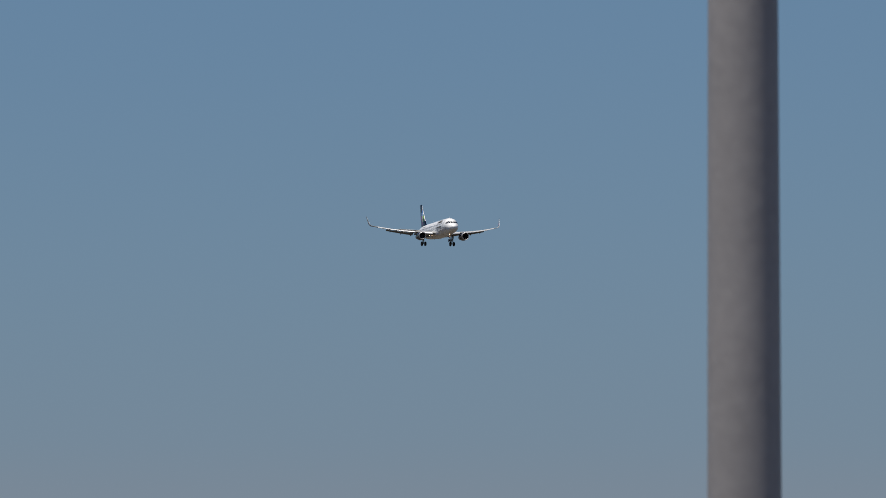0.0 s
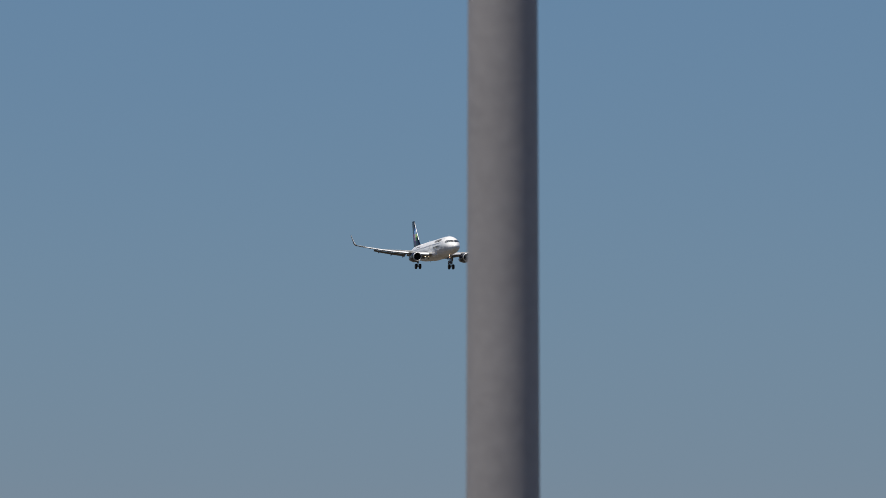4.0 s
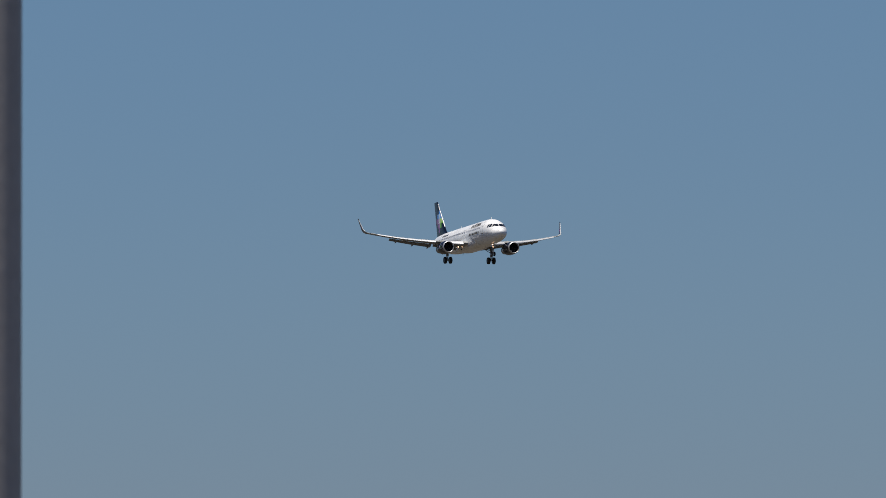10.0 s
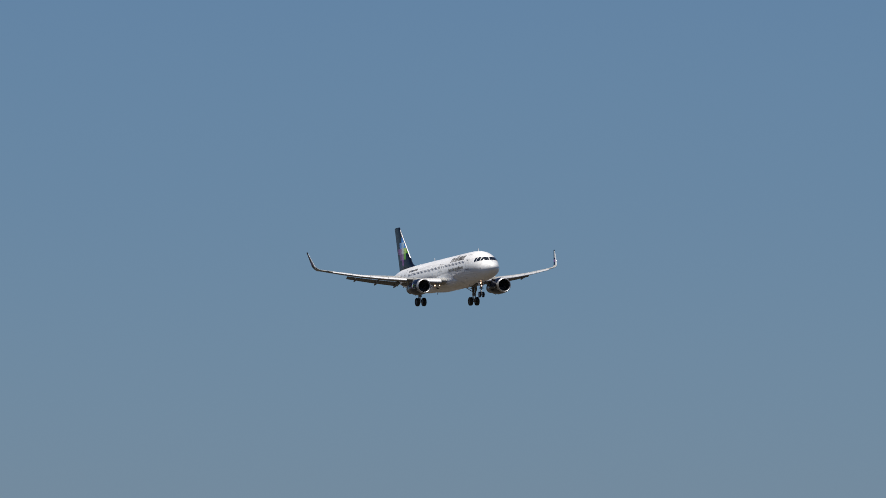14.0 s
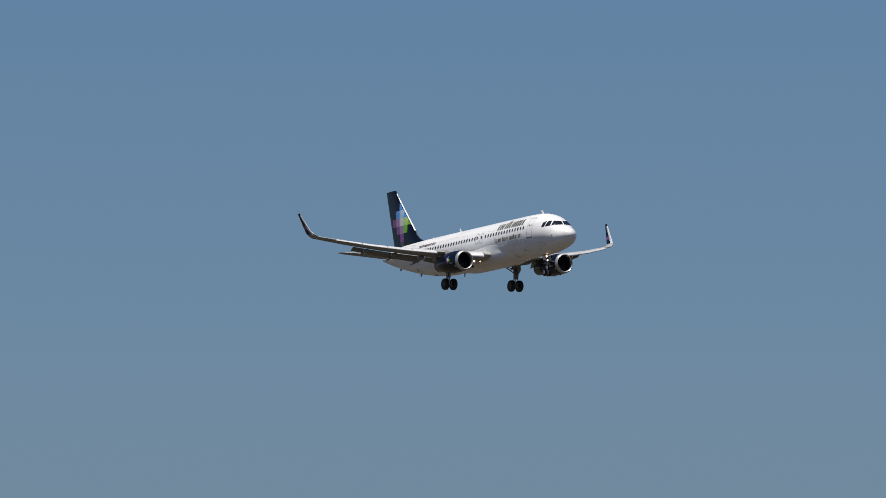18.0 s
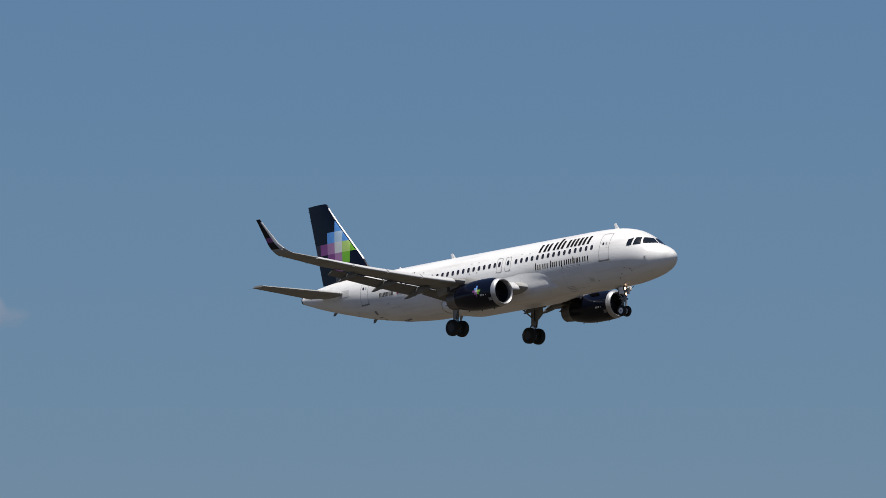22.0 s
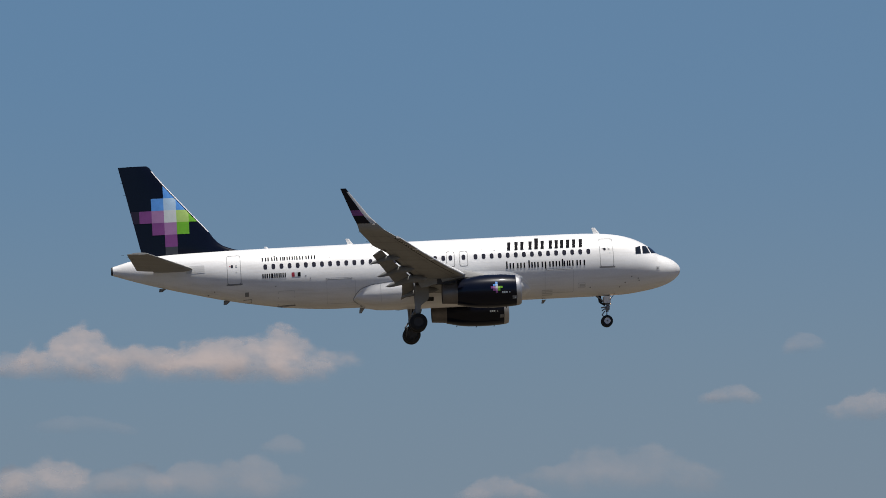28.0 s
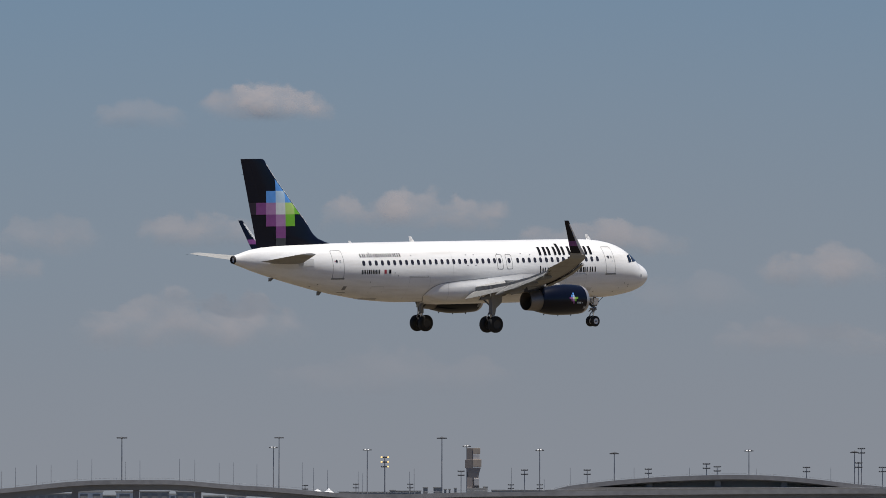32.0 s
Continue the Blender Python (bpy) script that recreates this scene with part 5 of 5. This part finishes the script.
# ---- clouds ----
def cloud_material():
    m = bpy.data.materials.new("cloud_vapour")
    m.use_nodes = True
    n, l = m.node_tree.nodes, m.node_tree.links
    n.remove(n["Principled BSDF"])
    out = n["Material Output"]
    co, info = n.new("ShaderNodeTexCoord"), n.new("ShaderNodeObjectInfo")

    def math_(op, a, b=None, c=None):
        q = n.new("ShaderNodeMath")
        q.operation = op
        for i, v in enumerate((a, b, c)):
            if v is None:
                continue
            if isinstance(v, (int, float)):
                q.inputs[i].default_value = v
            else:
                l.new(v, q.inputs[i])
        return q.outputs[0]
    sep, gen = n.new("ShaderNodeSeparateXYZ"), n.new("ShaderNodeSeparateXYZ")
    l.new(co.outputs["UV"], gen.inputs[0])
    off = n.new("ShaderNodeVectorMath")
    off.operation = "ADD"
    l.new(co.outputs["Object"], off.inputs[0])
    sh = n.new("ShaderNodeVectorMath")
    sh.operation = "SCALE"
    sh.inputs[0].default_value = (900, 500, 700)
    l.new(info.outputs["Random"], sh.inputs["Scale"])
    l.new(sh.outputs[0], off.inputs[1])
    def fleece(scale, detail, rough, source):
        q = n.new("ShaderNodeTexNoise")
        q.inputs["Scale"].default_value, q.inputs["Detail"].default_value, q.inputs["Roughness"].default_value = scale, detail, rough
        l.new(source, q.inputs["Vector"])
        return q.outputs["Fac"]

    def ramp(v, lo, hi):
        q = n.new("ShaderNodeMapRange")
        q.interpolation_type = "SMOOTHSTEP"
        q.inputs["From Min"].default_value, q.inputs["From Max"].default_value = lo, hi
        l.new(v, q.inputs["Value"])
        return q.outputs[0]
    flat = n.new("ShaderNodeVectorMath")
    flat.operation = "MULTIPLY"
    flat.inputs[1].default_value = (1.0, 0.0, 0.35)
    l.new(off.outputs[0], flat.inputs[0])
    lumps, fine, thin = fleece(0.020, 3.0, 0.5, flat.outputs[0]), fleece(0.036, 5.0, 0.52, off.outputs[0]), fleece(0.020, 5.0, 0.55, off.outputs[0])
    x = math_("MULTIPLY", math_("SUBTRACT", gen.outputs[0], 0.5), 2.0)
    y = gen.outputs[1]
    x2 = math_("MULTIPLY", x, x)
    ragged = math_("SUBTRACT", fine, 0.5)
    # tops heap up in lumps with a crisp edge, the base is level and fades, the ends fray
    top = math_("MULTIPLY", math_("SUBTRACT", 1.0, math_("MULTIPLY", x2, 0.55)), math_("ADD", 0.74, math_("MULTIPLY", math_("SUBTRACT", lumps, 0.5), 1.1)))
    over = math_("ADD", math_("SUBTRACT", top, y), math_("MULTIPLY", ragged, 0.6))
    crown = math_("ADD", math_("MULTIPLY", ramp(over, 0.0, 0.14), 0.6), math_("MULTIPLY", ramp(over, 0.0, 0.5), 0.4))
    base = ramp(math_("ADD", y, math_("MULTIPLY", ragged, 0.6)), -0.02, 0.42)
    ends = math_("MULTIPLY", ramp(math_("ADD", math_("SUBTRACT", 1.0, math_("ABSOLUTE", x)), math_("MULTIPLY", ragged, 0.7)), 0.0, 0.42), math_("MULTIPLY", ramp(math_("SUBTRACT", 1.0, y), 0.0, 0.12), math_("MULTIPLY", ramp(y, 0.0, 0.12), ramp(math_("SUBTRACT", 1.0, x2), 0.0, 0.15))))
    body = math_("ADD", 0.55, math_("MULTIPLY", ramp(math_("ADD", math_("MULTIPLY", thin, 0.6), math_("MULTIPLY", fine, 0.4)), 0.34, 0.62), 0.45))
    dens = n.new("ShaderNodeSeparateColor")
    l.new(info.outputs["Color"], dens.inputs[0])
    alpha = math_("MULTIPLY", math_("MULTIPLY", math_("MULTIPLY", crown, base), math_("MULTIPLY", ends, body)), dens.outputs[0])
    dif, tra, mix, fin_ = n.new("ShaderNodeBsdfDiffuse"), n.new("ShaderNodeBsdfTransparent"), n.new("ShaderNodeMixShader"), n.new("ShaderNodeBsdfTranslucent")
    dif.inputs["Color"].default_value = (0.49, 0.42, 0.395, 1)
    fin_.inputs["Color"].default_value = (0.49, 0.42, 0.395, 1)
    both = n.new("ShaderNodeMixShader")
    both.inputs[0].default_value = 0.35
    bump = n.new("ShaderNodeBump")
    bump.inputs["Strength"].default_value, bump.inputs["Distance"].default_value = 0.12, 14.0
    l.new(fine, bump.inputs["Height"]), l.new(bump.outputs[0], dif.inputs["Normal"])
    l.new(dif.outputs[0], both.inputs[1]), l.new(fin_.outputs[0], both.inputs[2])
    l.new(alpha, mix.inputs[0]), l.new(tra.outputs[0], mix.inputs[1]), l.new(both.outputs[0], mix.inputs[2])
    l.new(mix.outputs[0], out.inputs["Surface"])
    return m


CLOUD = cloud_material()


def cloud(az, el, wide, tall, density):
    """A far cumulus: a billowed veil of vapour, wide and tall in degrees, 4.3 to 4.9 km off."""
    dist = 4260.0 + 95.0 * (int(abs(az) * 50) % 8)
    W, H = 2.5 * dist * math.tan(radians(wide / 2)), 2.9 * dist * math.tan(radians(tall / 2))
    nx, nz = max(8, int(W / 8)), max(6, int(H / 6))
    bm = bmesh.new()
    uv = bm.loops.layers.uv.new("UVMap")
    seed = Vector((az * 7.3, el * 3.1, wide))
    g = []
    for i in range(nx + 1):
        row = []
        for j in range(nz + 1):
            u, v = i / nx, j / nz
            k = max(0.0, 1 - (2 * u - 1) ** 2) * 4 * v * (1 - v)
            x, z = (u - 0.5) * W, v * H
            d = noise.noise(Vector((x, z, 0)) * 0.03 + seed) * 7 + noise.noise(Vector((x, z, 5)) * 0.09 + seed) * 1.5
            row.append((bm.verts.new((x, max(0.0, z - 0.25 * H) * 1.1 - max(0.0, 0.25 * H - z) * 0.5 - (4 + d) * k, z)), (u, v)))
        g.append(row)
    for i in range(nx):
        for j in range(nz):
            q = (g[i][j], g[i + 1][j], g[i + 1][j + 1], g[i][j + 1])
            f = bm.faces.new([a for a, _ in q])
            for lp, (_, t) in zip(f.loops, q):
                lp[uv].uv = t
    ob = part("cloud", bm, CLOUD, None, "", True)
    ob.matrix_basis = Matrix.Translation(spot(az, dist, 1.7 + dist * math.tan(radians(el - 0.12 * tall)))) @ Matrix.Rotation(radians(-az), 4, "Z")
    ob.color = (density, density, density, 1)
    return tagged(ob, "soft white cumulus cloud in the haze", "cloud", "clouds", "structure")


cloud(1.007, 3.191, 1.522, 0.546, 0.90)
cloud(2.489, 3.191, 1.705, 0.488, 0.90)
cloud(0.062, 3.212, 0.787, 0.283, 0.50)
cloud(0.548, 2.057, 0.918, 0.493, 0.70)
cloud(1.322, 2.120, 0.787, 0.341, 0.35)
cloud(2.266, 2.120, 1.312, 0.388, 0.30)
cloud(2.765, 2.509, 0.420, 0.178, 0.18)
cloud(4.798, 2.057, 0.761, 0.273, 0.45)
cloud(5.939, 2.162, 1.732, 0.457, 0.27)
cloud(6.923, 2.981, 0.499, 0.199, 0.42)
cloud(7.640, 3.443, 0.409, 0.189, 0.25)
cloud(8.458, 2.829, 1.207, 0.310, 0.50)
cloud(0.902, 2.698, 0.892, 0.184, 0.12)
cloud(9.578, 3.624, 1.600, 0.462, 0.55)
cloud(10.090, 2.317, 1.049, 0.341, 0.40)
cloud(10.890, 2.449, 0.866, 0.336, 0.55)
cloud(11.533, 2.029, 1.102, 0.499, 0.22)
cloud(9.302, 2.265, 0.420, 0.247, 0.42)
cloud(13.369, 2.616, 1.207, 0.357, 0.42)
cloud(14.319, 2.637, 1.008, 0.472, 0.62)
cloud(14.938, 2.396, 0.567, 0.262, 0.30)
cloud(14.051, 1.950, 0.840, 0.315, 0.30)
cloud(13.107, 2.212, 0.577, 0.262, 0.20)
cloud(16.938, 3.099, 0.630, 0.336, 0.48)
cloud(17.121, 3.435, 0.840, 0.399, 0.50)
cloud(15.626, 2.212, 0.787, 0.289, 0.25)
cloud(10.313, 5.838, 0.866, 0.199, 0.20)
cloud(11.139, 2.847, 0.420, 0.189, 0.20)
cloud(11.782, 2.721, 0.236, 0.136, 0.16)
cloud(10.562, 2.003, 1.784, 0.367, 0.20)
cloud(18.404, 2.771, 0.997, 0.446, 0.62)
cloud(18.116, 3.164, 1.679, 0.656, 0.20)
cloud(17.486, 2.744, 0.630, 0.315, 0.40)
cloud(17.919, 2.010, 0.813, 0.289, 0.40)
cloud(18.858, 2.109, 0.593, 0.304, 0.42)
cloud(19.270, 1.826, 0.735, 0.199, 0.22)
cloud(21.920, 1.952, 1.312, 0.336, 0.40)
cloud(22.983, 1.942, 0.971, 0.420, 0.62)
cloud(23.862, 2.036, 0.997, 0.315, 0.34)
cloud(24.124, 2.792, 0.997, 0.315, 0.34)
cloud(25.567, 3.873, 0.630, 0.231, 0.40)
cloud(25.515, 2.246, 0.735, 0.220, 0.30)
cloud(20.844, 1.537, 0.630, 0.289, 0.17)
cloud(24.819, 3.741, 0.236, 0.157, 0.14)
cloud(25.282, 2.473, 1.679, 0.698, 0.95)
cloud(26.424, 2.526, 1.023, 0.719, 0.90)
cloud(24.941, 2.919, 0.787, 0.446, 0.60)
cloud(26.437, 2.185, 1.364, 0.525, 0.30)
cloud(25.191, 3.885, 0.761, 0.294, 0.36)
cloud(25.414, 1.948, 0.997, 0.420, 0.25)
cloud(28.392, 1.618, 0.813, 0.451, 0.42)
cloud(28.864, 1.634, 0.761, 0.420, 0.45)
cloud(30.071, 1.576, 0.603, 0.315, 0.40)
cloud(30.648, 1.576, 0.708, 0.220, 0.25)
cloud(31.133, 1.943, 0.525, 0.320, 0.30)
cloud(32.603, 2.048, 1.207, 0.378, 0.36)
cloud(26.804, 1.214, 2.204, 0.257, 0.10)
cloud(35.352, 3.539, 1.128, 0.378, 0.70)
cloud(34.198, 3.455, 0.813, 0.304, 0.24)
cloud(36.782, 2.510, 1.522, 0.472, 0.55)
cloud(34.827, 2.342, 1.076, 0.430, 0.40)
cloud(38.474, 2.279, 1.443, 0.378, 0.42)
cloud(40.586, 1.964, 1.207, 0.430, 0.42)
cloud(34.709, 1.408, 1.889, 0.619, 0.30)
cloud(40.429, 1.345, 1.469, 0.420, 0.20)
cloud(33.371, 2.290, 0.892, 0.525, 0.25)
cloud(36.598, 0.978, 2.099, 0.420, 0.10)
cloud(39.353, 1.713, 1.312, 0.420, 0.12)
cloud(-25.598, 3.062, 0.412, 0.261, 0.16)
cloud(-49.162, 5.413, 1.236, 0.370, 0.30)
cloud(-35.460, 5.079, 0.648, 0.387, 0.14)
cloud(-3.130, 2.350, 1.590, 0.463, 0.30)
cloud(-4.152, 6.580, 1.295, 0.505, 0.25)
cloud(-19.690, 2.787, 0.824, 0.353, 0.21)


def motions():
    """The airliner's approach: seconds, place, heading, pitch and bank."""
    rows = [
        (0.0, -1572.00, 323.96, 110.85, 2.438, 1.624, 0.192),
        (0.5, -1538.78, 325.36, 109.37, 2.556, 1.729, 0.579),
        (1.0, -1506.89, 325.17, 107.89, 2.671, 1.821, 0.928),
        (1.5, -1477.43, 325.65, 106.55, 2.302, 1.904, 1.901),
        (2.0, -1449.49, 325.53, 105.21, 1.930, 1.967, 2.653),
        (2.5, -1420.22, 326.29, 103.78, 1.616, 2.012, 2.302),
        (3.0, -1390.81, 326.87, 102.35, 1.310, 2.040, 1.720),
        (3.5, -1361.14, 327.71, 100.97, 1.350, 1.706, 1.056),
        (4.0, -1330.62, 328.23, 99.49, 1.392, 1.649, 0.301),
        (4.5, -1300.33, 328.67, 98.02, 1.442, 1.564, -0.410),
        (5.0, -1270.28, 329.02, 96.56, 1.490, 1.449, -0.962),
        (5.5, -1240.49, 329.30, 95.08, 1.526, 1.314, -1.841),
        (6.0, -1210.98, 329.56, 93.61, 1.544, 1.179, -2.131),
        (6.5, -1178.87, 329.95, 92.03, 1.052, 1.600, 0.400),
        (7.0, -1146.61, 330.67, 90.24, 0.924, 1.069, 2.300),
        (7.5, -1119.39, 331.82, 88.77, 0.148, 1.208, 2.164),
        (8.0, -1094.11, 333.93, 87.38, -0.324, 1.879, 2.598),
        (8.5, -1069.55, 336.11, 86.14, -0.776, 1.686, 2.668),
        (9.0, -1038.79, 337.10, 84.35, -0.873, 2.193, 2.415),
        (9.5, -1007.43, 337.34, 82.84, -1.356, 2.179, 1.566),
        (10.0, -978.25, 336.74, 81.54, -1.170, 2.298, 0.544),
        (10.5, -955.20, 338.13, 80.72, -1.499, 2.006, 0.261),
        (11.0, -926.95, 337.99, 79.33, -0.881, 1.517, -0.537),
        (11.5, -894.65, 336.29, 77.66, -0.599, 0.972, -1.484),
        (12.0, -866.83, 335.87, 76.23, -0.684, 1.296, -0.590),
        (12.5, -839.47, 334.11, 74.92, -0.817, 1.124, 1.765),
        (13.0, -816.67, 330.97, 73.98, -1.616, 0.963, 3.422),
        (13.5, -790.63, 322.22, 72.41, -1.894, 0.602, 3.692),
        (14.0, -765.56, 314.91, 71.08, -1.596, 1.405, 2.370),
        (14.5, -737.69, 310.70, 69.39, -1.399, 1.463, 1.311),
        (15.0, -708.18, 309.03, 67.81, -1.109, 2.027, 0.415),
        (15.5, -677.60, 308.95, 66.24, -0.830, 2.594, -0.451),
        (16.0, -646.43, 309.66, 64.66, -0.563, 3.117, -1.174),
        (16.5, -615.12, 310.46, 63.08, -0.308, 3.553, -1.637),
        (17.0, -587.33, 312.31, 61.71, -0.496, 3.377, -1.483),
        (17.5, -554.99, 312.14, 60.02, -0.491, 3.324, 0.736),
        (18.0, -530.80, 313.54, 58.90, -0.638, 2.860, 1.046),
        (18.5, -501.87, 309.76, 57.14, -0.726, 2.672, 0.983),
        (19.0, -475.63, 307.49, 55.78, -0.772, 2.744, 1.240),
        (19.5, -448.32, 305.33, 54.35, -0.426, 3.268, 0.841),
        (20.0, -419.36, 303.25, 52.91, -0.510, 3.691, 0.255),
        (20.5, -389.00, 300.85, 51.15, -0.410, 4.034, -1.842),
        (21.0, -360.58, 303.49, 49.88, -0.546, 4.194, -1.308),
        (21.5, -330.87, 307.53, 48.30, -0.767, 4.330, -0.779),
        (22.0, -304.28, 313.36, 46.51, -1.087, 4.236, -0.385),
        (22.5, -287.17, 327.11, 45.44, -1.153, 4.487, 0.078),
        (23.0, -268.07, 339.82, 43.93, -1.444, 4.433, 0.762),
        (23.5, -249.12, 353.21, 42.59, -1.295, 3.911, 1.321),
        (24.0, -228.36, 366.83, 41.24, -1.121, 3.375, 1.871),
        (24.5, -204.96, 379.33, 39.69, -1.103, 3.352, 2.210),
        (25.0, -179.47, 392.16, 38.16, -1.037, 3.508, 2.283),
        (25.5, -150.37, 406.05, 36.95, -1.241, 3.734, 2.449),
        (26.0, -115.69, 411.20, 35.77, -1.565, 3.871, 1.899),
        (26.5, -79.00, 411.86, 34.81, -1.818, 4.035, 0.871),
        (27.0, -42.11, 409.48, 33.82, -1.787, 4.191, -0.351),
        (27.5, -6.21, 405.82, 32.75, -1.655, 4.278, -1.673),
        (28.0, 27.86, 404.93, 31.45, -0.571, 3.980, -2.370),
        (28.5, 60.09, 405.42, 30.59, 0.486, 3.746, -2.806),
        (29.0, 93.79, 407.06, 29.80, 1.498, 3.153, -3.426),
        (29.5, 129.33, 408.57, 28.71, 2.356, 2.979, -3.639),
        (30.0, 157.06, 397.54, 26.29, 3.206, 2.838, -3.078),
        (30.5, 182.78, 384.81, 23.83, 3.525, 2.968, -2.349),
        (31.0, 210.35, 371.67, 21.24, 3.510, 3.020, -0.847),
        (31.5, 236.73, 358.35, 19.63, 2.759, 2.941, 1.170),
        (32.0, 260.90, 344.52, 17.77, 2.600, 3.244, 2.010),
    ]
    level = pose(0, 0, -0.093, 0, 0.98, 0)
    walk(plane, [(t, Matrix.Translation((x, y, z)) @ (Matrix.Rotation(radians(a), 4, "Z") @ Matrix.Rotation(radians(-p), 4, "Y") @ Matrix.Rotation(radians(b), 4, "X")) @ level) for t, x, y, z, a, p, b in rows])


motions()
